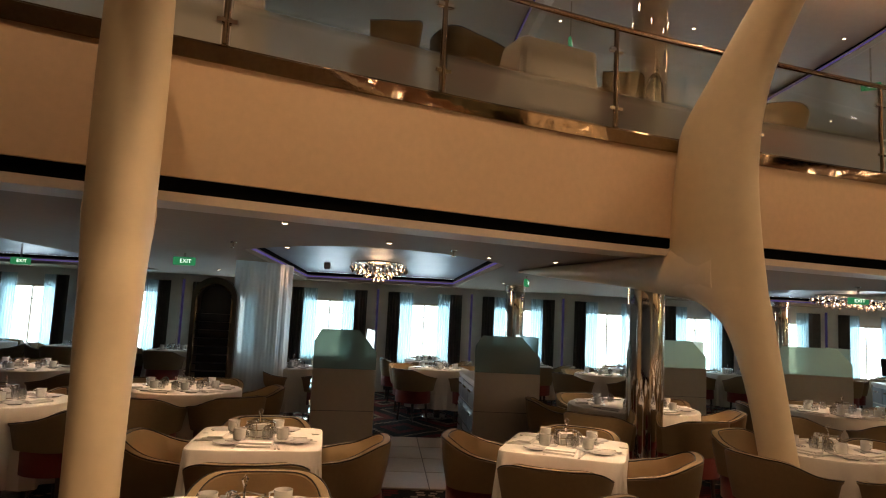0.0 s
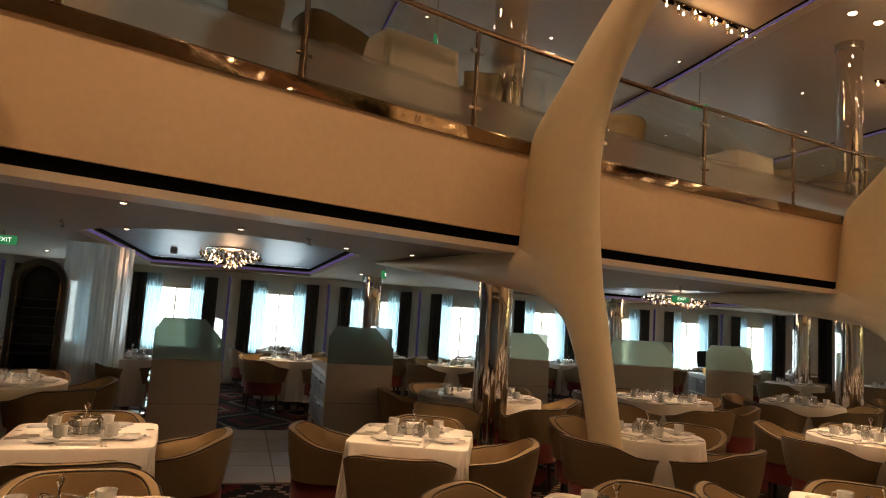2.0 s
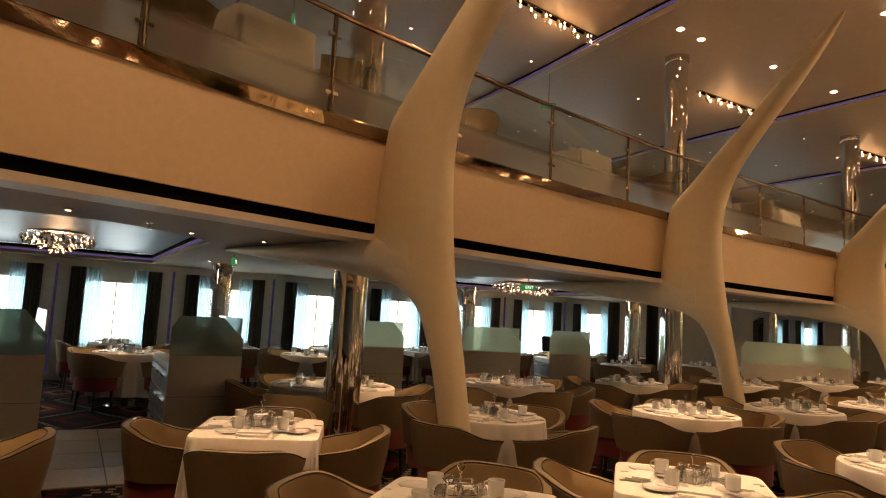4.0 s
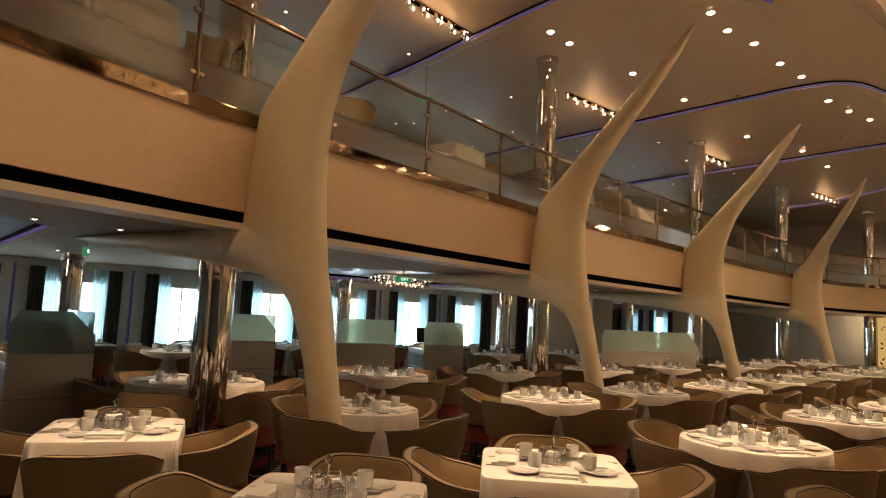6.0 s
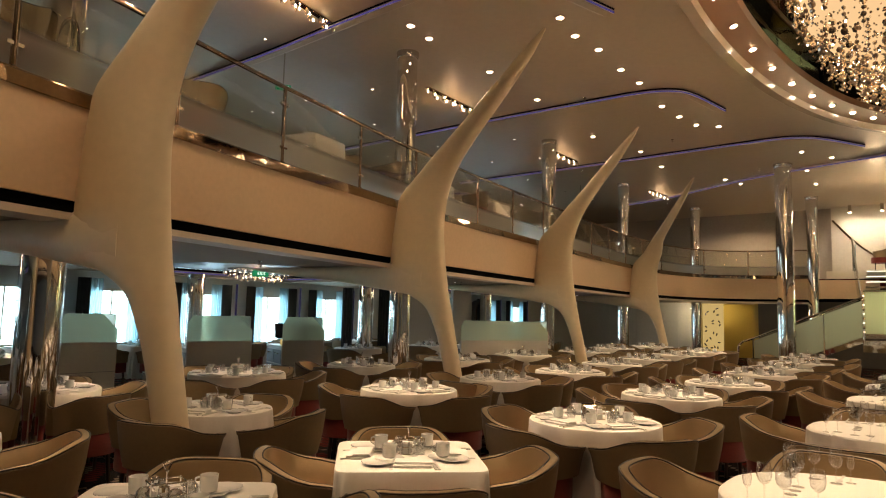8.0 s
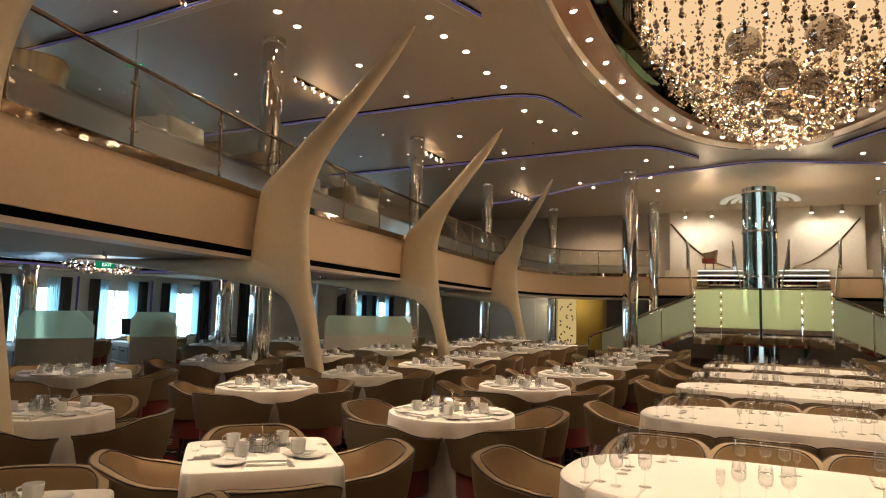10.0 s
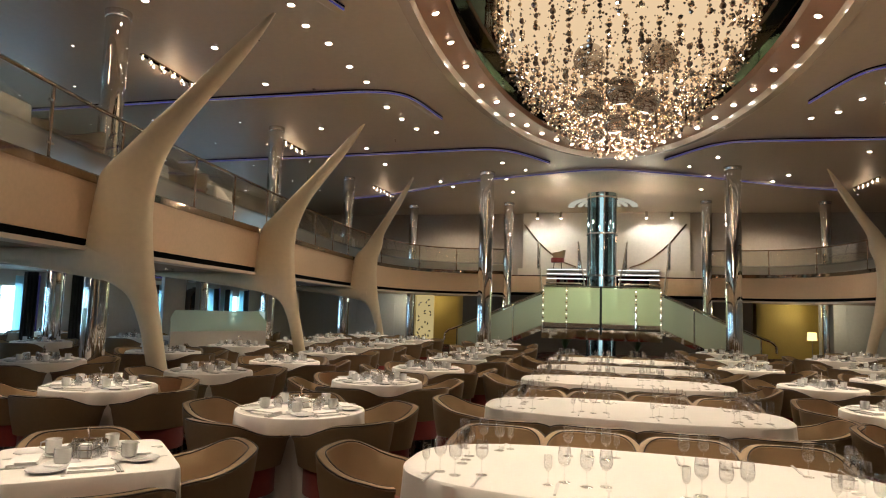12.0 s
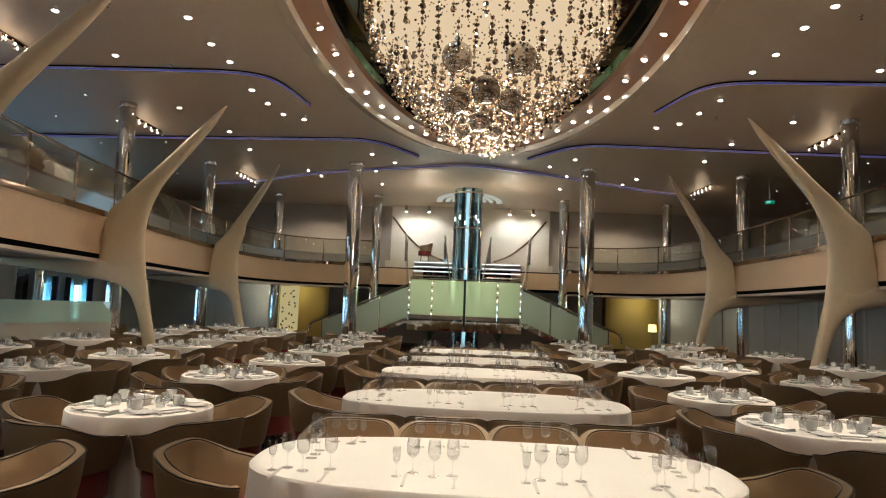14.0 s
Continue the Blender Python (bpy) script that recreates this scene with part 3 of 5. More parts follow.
for x, y in ROWL:
    copy_thing(big, pose(x, y, CEIL - 0.002))
    copy_thing(big, pose(x, other(x, y), CEIL - 0.002))
# the ring of downlights in the oval band, tilted with it
for k in range(44):
    p = oval(k, 44, OA - 0.3, OB_ - 0.3, CEIL + 0.118)
    c = oval(k, 44, 0, 0, CEIL + 0.1)
    d = (p - c).normalized()
    copy_thing(big, Matrix.Translation(p) @ Vector((0, 0, 1)).rotation_difference((Vector((0, 0, 1)) + d * 0.28).normalized()).to_matrix().to_4x4())
rnd = random.Random(4)
for x in np.arange(-1, 27, 2.3):
    for y in (8.4, 10.2, 12.0):
        if rnd.random() < 0.8:
            q = (x + rnd.uniform(-0.3, 0.3), y + rnd.uniform(-0.3, 0.3))
            copy_thing(small, pose(*q, CEIL - 0.002))
            copy_thing(small, pose(q[0], other(*q), CEIL - 0.002))
for x, y in ((-0.4, 5.2), (0.85, 4.5), (2.95, 5.1), (4.95, 5.75), (0.6, 6.3), (1.6, 5.4), (3.3, 6.3), (4.4, 7.2), (4.5, 8.6), (5.9, 7.5), (6.6, 9.4), (3.5, 10.4), (9.6, 7.4), (12.8, 8.0), (13.5, 10.0), (-1.4, 7.4), (-2.2, 9.4), (17, 7.6), (20.5, 9.0), (23, 8.8), (-1.2, 10.9)):
    copy_thing(small, pose(x, y, SOFFIT - 0.002))

# lamps that give these their light
for x, y in ((0.4, 2.0), (3.2, 2.6), (5.9, 4.6), (10.7, 4.2), (15.7, 4.3), (20.6, 3.0), (9.5, 6.2), (23.8, 5.0), (26.3, 1.6), (14.6, 6.2), (18.2, 6.1)):
    for yy in (y, other(x, y)):
        lamp("downlight_beam", "SPOT", 135, WARM, pose(x, yy, CEIL - 0.08), cone=radians(115))
# narrow pools of light over the tables, from added spots without fittings
for x, y in ((4.59, 2.15), (6.5, 1.93), (8.65, 2.08), (10.47, 2.0), (6.95, 4.18), (8.65, 4.17), (10.38, 4.1), (12.5, 3.2), (15.4, 3.3), (18.2, 3.4), (6.97, -3.07), (8.52, -2.92), (10.74, -2.9), (13.3, -2.6), (12.2, -4.25), (16.6, -3.9), (0.9, 3.0), (2.9, 3.6)):
    lamp("table_pool", "SPOT", 760, WARM, pose(x, y, CEIL - 0.08), cone=radians(20))
# added spots over the banquet tables; no fitting sits at these points
for x, e in ((5.3, 420), (7.62, 420), (9.7, 440), (14.6, 380), (16.5, 200)):
    lamp("banquet_pool", "SPOT", e * (2.0 if x < 6 else 1.35), WARM, pose(x, AX - 0.25, CEIL - 0.08), cone=radians(38 if x < 6 else 46))
# beams of the soffit downlights, plus added ones without any fitting
for x, y in ((-0.9, 4.9), (0.85, 4.5), (2.95, 5.1), (4.95, 5.75), (-0.6, 6.2), (4.5, 7.0), (6.7, 7.0), (9.1, 7.2), (12.5, 8.4), (-2.2, 8.4), (0.35, 7.5), (2.4, 10.6), (5.3, 10.6), (16.5, 9.4), (21, 8.6), (13, -9.3), (16.5, -9.6), (20, -9.6), (24, -9.4)):
    lamp("soffit_beam_and_fill", "SPOT", 60 if y > 0 else 130, WARM, pose(x, y, SOFFIT - 0.04), cone=radians(74))
for x, y in ((1.4, 5.9), (3.6, 6.9), (6.4, 7.6), (3, 8.5), (8, 9.5), (13, 9.8), (18, 10), (23, 10), (13, -10), (18, -10), (23, -10)):
    lamp("upper_beam", "SPOT", 48, WARM, pose(x, y, CEIL - 0.06), cone=radians(140))

# ---- chrome columns ----


def column(x, y, z0, z1, r=0.17, up=True):
    t = thing("column", "tall polished chrome column between floor and ceiling", "column", "chrome columns", pose(x, y, z0))
    h = z1 - z0
    bm = B()
    lathe(bm, [(r, 0.06), (r, h * 0.5), (r, h - 0.04)], 40)
    part("shaft", bm, CHROME, t)
    part("base_ring", lathe(B(), [(r * 1.25, 0), (r * 1.25, 0.05), (r * 1.02, 0.06)], 32), STEEL, t)
    part("collar", lathe(B(), [(r * 1.06, h - 0.1), (r * 1.1, h - 0.06), (r * 1.12, h)], 32), STEEL, t, "dark steel collar at the ceiling")


for x, back in ((4.05, 0.62), (9.75, 0.55), (15.9, 0.5), (21.9, 0.5), (-0.9, 0.9)):
    e, tg, n = edge_at(x)
    for right in (False, True):
        if right and x < 9:
            continue
        p = side((e.x - n.x * back, e.y - n.y * back, 0), right)
        column(p.x, p.y, 0, CEIL)
for yy in (3.33, other(21.65, 3.33)):
    column(21.65, yy, 0, CEIL, 0.22)
for yy in (3.5, other(27.5, 3.5), 7.6, other(27.9, 7.6)):
    column(27.45 if abs(yy - AX) < 5 else 27.9, yy, 0, CEIL, 0.19)
for x, y in ((3.86, 11.2), (9.25, 12.0), (12.8, 10.6), (17.8, 10.6)):
    column(x, y, 0, SOFFIT, 0.17)

# ---- tusk pillars ----
TUSK = [(0.0, 1.0, 1.23, 0.105), (0.5, 0.93, 1.17, 0.11), (0.76, 0.88, 1.11, 0.113), (1.13, 0.79, 1.03, 0.12), (1.4, 0.69, 0.97, 0.132), (1.62, 0.56, 0.93, 0.14), (1.76, 0.34, 0.9, 0.15), (1.86, 0.11, 0.88, 0.16), (1.95, -0.03, 0.87, 0.165),
        (2.3, -0.04, 0.82, 0.172), (2.7, 0.0, 0.79, 0.175), (3.0, 0.04, 0.81, 0.17), (3.22, 0.1, 0.85, 0.165), (3.52, 0.39, 0.95, 0.158), (3.85, 0.71, 1.15, 0.15), (4.2, 1.07, 1.42, 0.135), (4.6, 1.45, 1.75, 0.108), (5.0, 1.84, 2.05, 0.075), (5.22, 2.06, 2.19, 0.045), (5.38, 2.24, 2.28, 0.014)]


def tusk(x, right, reach=1.0, along=0.0, rise=1.0):
    """reach: how far the tip leans into the hall; along: a shift on the balcony's edge; rise: how much taller the tip is."""
    e, tg, n = edge_at(x)
    e = e + tg * along
    bm = B()
    rings = []
    for z, a, b, h in TUSK:
        if z > 3.6:
            a, b = 0.3 + (a - 0.3) * reach, 0.3 + (b - 0.3) * reach
            z = 3.6 + (z - 3.6) * rise
        c, w = (a + b) / 2, (b - a) / 2
        ring = []
        for k in range(28):
            q = 2 * math.pi * k / 28
            cs, sn = math.cos(q), math.sin(q)
            u = c + w * math.copysign(abs(cs) ** 0.8, cs)
            v = h * math.copysign(abs(sn) ** 0.8, sn)
            ring.append((u, v, z))
        rings.append(ring)
    # smooth the stations
    fine = []
    lines = [smooth_line([r[k] for r in rings], 3) for k in range(28)]
    for i in range(len(lines[0])):
        fine.append([lines[k][i] for k in range(28)])
    loft(bm, fine)
    arm = []
    for s_, lo, hi, h in ((0.55, 1.72, 2.3, 0.17), (0.2, 1.8, 2.28, 0.17), (-0.2, 1.86, 2.24, 0.16), (-0.6, 1.92, 2.21, 0.15), (-1.1, 1.98, 2.2, 0.17), (-1.8, 2.05, 2.198, 0.2), (-2.4, 2.12, 2.197, 0.16), (-2.9, 2.18, 2.196, 0.03)):
        arm.append([(s_, h * math.copysign(abs(math.sin(q)) ** 0.8, math.sin(q)), (lo + hi) / 2 + (hi - lo) / 2 * math.copysign(abs(math.cos(q)) ** 0.8, math.cos(q))) for q in [2 * math.pi * k / 20 for k in range(20)]])
    loft(bm, arm)
    o = side((e.x, e.y, 0), right)
    d = Vector((n.x, -n.y if right else n.y, 0))
    m = Matrix.Translation(o) @ Vector((1, 0, 0)).rotation_difference(d).to_matrix().to_4x4()
    single("tusk_pillar", bm, PILLAR, "cream glossy tusk-shaped pillar curving up from the floor past the balcony", "pillar", "tusk pillars", m)


for x, reach, along, rise in ((0.12, 1.0, -0.01, 1.0), (3.95, 1.0, 0.11, 1.0), (8.8, 1.0, 0.0, 1.0), (14.4, 0.97, -0.02, 1.03), (21.7, 0.82, -0.12, 1.2)):
    tusk(x, False, reach, along, rise)
    if x > 5:
        tusk(x, True, reach, along, rise)

# ---- balustrade ----


POST = mesh("post", lathe(lathe(B(), [(0.04, 0), (0.04, 0.015), (0.024, 0.03)], 14), [(0.022, 0.02), (0.022, 0.88)], 12), BRONZE)
CLAMP = mesh("clamp", box(B(), -0.075, -0.018, 0, 0.075, 0.018, 0.05, bevel=0.012), CHROME)


POSTX = [-2.6, -1.0, 0.52, 1.94, 3.43, 4.9, 6.4, 7.95, 9.6, 11.58, 13.12, 14.7, 16.3, 17.9, 19.5, 21.0, 22.6, 24.1]
for right in (False, True):
    bal = thing("balustrade", "curved glass balustrade with polished steel posts and handrail", "railing", "balustrades", pose(0, 0, 0))
    stops = []
    for x in POSTX:
        stops.append(min(range(len(EDGE)), key=lambda i: abs(EDGE[i].x - x) + (50 if EDGE[i].x > 26.4 else 0)))
    last = stops[-1]
    stops += [last + 7, last + 13, last + 19, len(EDGE) - 1]
    stops = sorted(set(min(q, len(EDGE) - 1) for q in stops))
    for q in stops:
        p = side((EDGE[q].x - INW[q].x * 0.06, EDGE[q].y - INW[q].y * 0.06, 3.183), right)
        a = math.degrees(math.atan2(TANG[q].y, TANG[q].x)) * (-1 if right else 1)
        po = part("post", POST, None, bal, m=pose(*p, 0, 0, a))
        for z in (0.16, 0.67):
            part("clamp", CLAMP, None, po, "chrome glass clamp", m=pose(0, 0, z))
    pts = [side((e.x - n.x * 0.06, e.y - n.y * 0.06, 4.075), right) for e, n in zip(EDGE, INW)]
    part("handrail", tube(B(), pts, 0.026, 10), BRONZE, bal)
    for a, b in zip(stops, stops[1:]):
        ids = range(a, b + 1)
        o = side((EDGE[a].x, EDGE[a].y, 3.2), right)
        rows = []
        for i in ids:
            e, n = EDGE[i], INW[i]
            t_ = TANG[i] * (0.03 if i == a else -0.03 if i == b else 0)
            rows.append([side((e.x + t_.x - n.x * k, e.y + t_.y - n.y * k, 3.2 + z), right) - o for k, z in ((0.052, 0), (0.068, 0), (0.068, 0.84), (0.052, 0.84))])
        g = part("glass_panel", loft(B(), rows), RAILGLASS, bal, "clear glass frosted over its lower half", m=Matrix.Translation(o))
        g.visible_shadow = False

# ---- chairs ----


def tub_chair(m):
    n = 30
    ang = [radians(-122 + 244 * i / (n - 1)) for i in range(n)]
    top = [0.655 + 0.12 * (0.5 + 0.5 * math.cos(math.pi * min(1, max(0, (abs(a) - 0.5) / 1.6)))) for a in ang]

    def ring(r, a, z):
        c, s_ = math.cos(a), math.sin(a)
        return (-r * math.copysign(abs(c) ** 0.72, c) * (0.93 if c > 0 else 1.0), r * math.copysign(abs(s_) ** 0.8, s_), z)

    rows = []
    for a, h in zip(ang, top):
        rows.append([ring(0.285, a, 0.46), ring(0.318, a, 0.62), ring(0.334, a, h - 0.012), ring(0.322, a, h), ring(0.288, a, h), ring(0.276, a, h - 0.012), ring(0.262, a, 0.6), ring(0.24, a, 0.46)])
    d = mesh("tub_chair", loft(B(), rows), TAN)
    d.materials.append(INNER)
    for p in d.polygons:
        v = sum((d.vertices[i].co for i in p.vertices), Vector()) / len(p.vertices)
        if math.hypot(v.x, v.y) < 0.3 and p.normal.x * v.x + p.normal.y * v.y < -0.05 and 0.47 < v.z:
            p.material_index = 1
    t = root("tub_chair", d, None, "tan tub armchair with dark piping and red seat", "chair", "dining chairs", m)
    part("piping", tube(tube(B(), [ring(0.331, a, h - 0.003) for a, h in zip(ang, top)], 0.0042, 5), [ring(0.281, a, h - 0.002) for a, h in zip(ang, top)], 0.0038, 5), PIPING, t, "dark piping along the rim")
    bm = B()
    lathe(bm, [(0.22, 0.27), (0.268, 0.28), (0.27, 0.44), (0.255, 0.47), (0.15, 0.482), (0.03, 0.484)], 26)
    part("seat", bm, RED, t, "red upholstered seat and apron")
    for a in (45, 135, 225, 315):
        c, s_ = math.cos(radians(a)), math.sin(radians(a))
        part("leg", tube(B(), [(0.2 * c, 0.2 * s_, 0.28), (0.22 * c, 0.22 * s_, 0)], [0.022, 0.015], 6), DARKWOOD, t)
    return t


chair = None


def put_chair(x, y, facing, z=0.0):
    """facing: the angle in degrees towards which a sitter looks."""
    global chair
    m = pose(x, y, z, 0, 0, facing)
    if chair is None:
        chair = tub_chair(m)
    else:
        copy_thing(chair, m)


# ---- table ware ----


def plate():
    bm = B()
    lathe(bm, [(0.045, 0.0), (0.05, 0.004), (0.085, 0.014), (0.084, 0.017), (0.05, 0.008), (0.01, 0.007)], 18)
    return single("side_plate", bm, WHITE, "small white china side plate on the cloth", "plate", "side plates")


def cup():
    bm = B()
    lathe(bm, [(0.024, 0.012), (0.032, 0.018), (0.035, 0.077), (0.0325, 0.077), (0.029, 0.03), (0.01, 0.02)], 14)
    t = root("coffee_cup", bm, WHITE, "white china mug on a saucer", "cup", "coffee cups")
    part("handle", tube(B(), [(0.033, 0, 0.068), (0.051, 0, 0.061), (0.053, 0, 0.042), (0.032, 0, 0.03)], 0.0045, 5), WHITE, t)
    bm = B()
    lathe(bm, [(0.035, 0), (0.04, 0.003), (0.074, 0.011), (0.073, 0.013), (0.03, 0.007)], 16)
    part("saucer", bm, WHITE, t)
    return t


def tumbler():
    bm = B()
    lathe(bm, [(0.029, 0.0), (0.034, 0.025), (0.036, 0.046), (0.031, 0.07), (0.018, 0.085), (0.005, 0.089), (0.004, 0.0868), (0.017, 0.083), (0.0288, 0.0685), (0.0335, 0.046), (0.0318, 0.025), (0.027, 0.0)], 16, cap=False)
    t = single("upturned_glass", bm, TUMBLER, "clear upturned balloon glass on the cloth", "glass", "table glasses")
    t.visible_shadow = False
    return t


def stemmed(name, label, bowl, wall, height, foot):
    """A stemmed glass: its bowl with a wall, the stem running into the foot."""
    bm = B()
    base = bowl[0][1]
    outer = [(0.004, base - 0.004)] + bowl
    lathe(bm, outer + [(r - wall, z + (wall if k == len(bowl) - 1 else 0)) for k, (r, z) in reversed(list(enumerate(bowl)))][:-1] + [(0.003, base + 0.004)], 18)
    t = root(name, bm, STEMWARE, label, "wine glass", "wine glasses")
    st_ = part("stem", lathe(B(), [(foot, 0), (foot, 0.002), (0.012, 0.006), (0.0045, 0.016), (0.0034, base * 0.6), (0.0045, base - 0.005)], 14), STEMWARE, t)
    t.visible_shadow = st_.visible_shadow = False
    return t


def wine():
    return stemmed("wine_glass", "clear stemmed wine glass on the white cloth", [(0.018, 0.1), (0.034, 0.118), (0.041, 0.145), (0.04, 0.175), (0.034, 0.215)], 0.0016, 0.215, 0.037)


def flute():
    return stemmed("flute_glass", "small slim stemmed glass on the white cloth", [(0.012, 0.085), (0.021, 0.1), (0.025, 0.13), (0.0245, 0.175)], 0.0014, 0.175, 0.03)


def napkin():
    bm = B()
    box(bm, -0.1, -0.07, 0, 0.1, 0.07, 0.012, bevel=0.005)
    box(bm, -0.095, -0.035, 0.0125, 0.1, 0.062, 0.022, bevel=0.004)
    return single("folded_napkin", bm, NAPKIN, "folded white linen napkin on the cloth", "napkin", "napkins")


def fork():
    bm = B()
    loft(bm, [[(x, w, z + 0.002), (x, -w, z + 0.002), (x, -w, z), (x, w, z)] for x, w, z in ((-0.1, 0.009, 0), (-0.02, 0.004, 0.001), (0.03, 0.004, 0.004), (0.045, 0.012, 0.003), (0.06, 0.012, 0.001))])
    for y in (-0.009, -0.003, 0.003, 0.009):
        box(bm, 0.058, y - 0.0015, 0.001, 0.098, y + 0.0015, 0.003)
    return single("fork", bm, CUTLERY, "steel table fork on the cloth", "fork", "forks")


def knife():
    bm = B()
    box(bm, -0.11, -0.007, 0, 0, 0.007, 0.006, bevel=0.002)
    loft(bm, [[(x, w, 0.0035), (x, -w, 0.0035), (x, -w, 0.001), (x, w, 0.001)] for x, w in ((-0.002, 0.006), (0.06, 0.009), (0.1, 0.007), (0.115, 0.002))])
    return single("knife", bm, CUTLERY, "steel table knife on the cloth", "knife", "knives")


def caddy():
    t = thing("condiment_caddy", "small wire caddy holding condiment sachets and shakers", "condiment caddy", "condiment caddies")
    bm = B()
    for z in (0.008, 0.04, 0.075):
        tube(bm, [(-0.05, -0.035, z), (0.05, -0.035, z), (0.05, 0.035, z), (-0.05, 0.035, z), (-0.05, -0.035, z)], 0.0025, 4)
    for x, y in ((-0.05, -0.035), (0.05, -0.035), (0.05, 0.035), (-0.05, 0.035)):
        tube(bm, [(x, y, 0), (x, y, 0.078)], 0.0025, 4)
    part("rack", bm, CHROME, t)
    part("loop_handle", tube(B(), [(0, -0.0, 0.01), (0, 0.0, 0.1), (0.012, 0, 0.125), (0, 0, 0.135), (-0.012, 0, 0.125), (0, 0, 0.1)], 0.003, 5), CHROME, t)
    part("sachet_box", box(B(), -0.042, -0.028, 0.006, 0.042, 0.028, 0.062, bevel=0.006), NAPKIN, t, "paper sachet holder")
    for y in (-0.06, 0.06):
        sh = part("shaker", lathe(B(), [(0.018, 0), (0.019, 0.05), (0.014, 0.062)], 10, (0.02, y, 0)), TUMBLER, t)
        part("shaker_lid", lathe(B(), [(0.0155, 0.062), (0.0155, 0.075), (0.006, 0.08)], 10, (0.02, y, 0)), CHROME, sh)
    return t


WARE = {}
WARE_SIZE = {"cup": 1.05, "caddy": 1.15, "wine": 0.88, "flute": 0.88}


def ware(kind, m):
    if kind not in WARE:
        WARE[kind] = dict(plate=plate, cup=cup, tumbler=tumbler, wine=wine, flute=flute, napkin=napkin, fork=fork, knife=knife, caddy=caddy)[kind]()
        WARE[kind].matrix_basis = m @ Matrix.Scale(WARE_SIZE.get(kind, 1.0), 4)
        return WARE[kind]
    return copy_thing(WARE[kind], m @ Matrix.Scale(WARE_SIZE.get(kind, 1.0), 4))


# ---- tables ----
TOP = 0.75


def outline(kind, a, b, n=72):
    out = []
    for k in range(n):
        t = 2 * math.pi * k / n
        c, s_ = math.cos(t), math.sin(t)
        e = {"round": 1.0, "square": 0.16, "long": 0.74}[kind]
        out.append((a * math.copysign(abs(c) ** e, c), b * math.copysign(abs(s_) ** e, s_)))
    return out


def cloth(kind, a, b, seed):
    """A cloth: its flat top, rounded edge and hanging skirt with folds."""
    n = {"round": 96, "square": 96, "long": 144}[kind]
    o = outline(kind, a, b, n)
    r_ = random.Random(seed)
    ph, folds = r_.uniform(0, 6), {"round": 11, "square": 8, "long": 22}[kind]
    rings = []
    for f, z in ((0.02, 0.0), (0.5, 0.001), (0.96, 0.001), (0.995, -0.003), (1.006, -0.014)):
        rings.append([(x * f, y * f, TOP + 0.012 + z) for x, y in o])
    for z, amp in ((-0.1, 0.006), (-0.25, 0.018), (-0.42, 0.03), (-0.58, 0.042)):
        row = []
        for k, (x, y) in enumerate(o):
            t = 2 * math.pi * k / n
            d = math.hypot(x, y)
            w = amp * (math.sin(folds * t + ph + 0.7 * math.sin(3 * t)) + 0.4 * math.sin(2.3 * folds * t + ph * 2)) + abs(z) * 0.03
            row.append((x * (1.006 + w / d), y * (1.006 + w / d), TOP + z + 0.01 * math.sin(4 * t + ph)))
        rings.append(row)
    bm = B()
    loft(bm, rings, cap=False)
    bm.faces.new([bm.verts[i] for i in range(n)] if bm.verts.ensure_lookup_table() is None else [])
    return bm


def table(kind, a, b, m):
    nm = {"round": "round_table", "square": "square_table", "long": "long_table"}[kind]
    what = {"round": "round dining table on a pedestal under a cloth", "square": "small square dining table under a cloth", "long": "long oval banquet table under a cloth"}[kind]
    bm = B()
    o = outline(kind, a - 0.012, b - 0.012, 40)
    loft(bm, [[(x, y, z) for x, y in o] for z in (TOP - 0.03, TOP + 0.004)])
    t = root(nm, bm, DARKWOOD, what, "table", "dining tables", m)
    for x in ((0,) if kind != "long" else (-a * 0.55, a * 0.55)):
        part("pedestal", lathe(B(), [(0.05, 0.03), (0.045, 0.4), (0.07, TOP - 0.03)], 14, (x, 0, 0)), DARKWOOD, t)
        part("foot", lathe(B(), [(0.26, 0), (0.25, 0.02), (0.06, 0.035)], 18, (x, 0, 0)), STEEL, t)
    return t


CLOTHS, TABLES = {}, {}


def put_table(kind, x, y, a, b, turn):
    m = pose(x, y, 0, 0, 0, turn)
    key = (kind, round(a, 1), round(b, 1))
    if key not in TABLES:
        TABLES[key] = table(kind, a, b, m)
        CLOTHS[key] = single("tablecloth", cloth(kind, a, b, len(CLOTHS)), CLOTH, "white tablecloth with hanging folds over a %s table" % kind, "tablecloth", "tablecloths", m)
        return
    copy_thing(TABLES[key], m)
    copy_thing(CLOTHS[key], m)


R2 = random.Random(11)


def lay_place(x, y, z, ang, reach, detail):
    """A place setting towards a seat: ang points from the table's middle to the seat."""
    c, s_ = math.cos(radians(ang)), math.sin(radians(ang))

    def at(along, across, turn=0.0):
        return pose(x + c * along - s_ * across, y + s_ * along + c * across, z, 0, 0, ang + turn + R2.uniform(-8, 8))

    j = lambda q: R2.uniform(-q, q)
    ware("plate", at(reach - 0.16 + j(0.01), -0.17 + j(0.01)))
    ware("cup", at(reach - 0.27 + j(0.02), 0.16 + j(0.02), R2.uniform(0, 360)))
    ware("tumbler", at(reach - 0.34 + j(0.02), 0.04 + j(0.02)))
    if detail > 0:
        ware("napkin", at(reach - 0.13, 0.0 + j(0.01), 90))
    if detail > 1:
        ware("fork", at(reach - 0.13, -0.11 + j(0.006), 180))
        ware("knife", at(reach - 0.13, 0.11 + j(0.006), 180))
        ware("knife", at(reach - 0.13, 0.13 + j(0.006), 180))


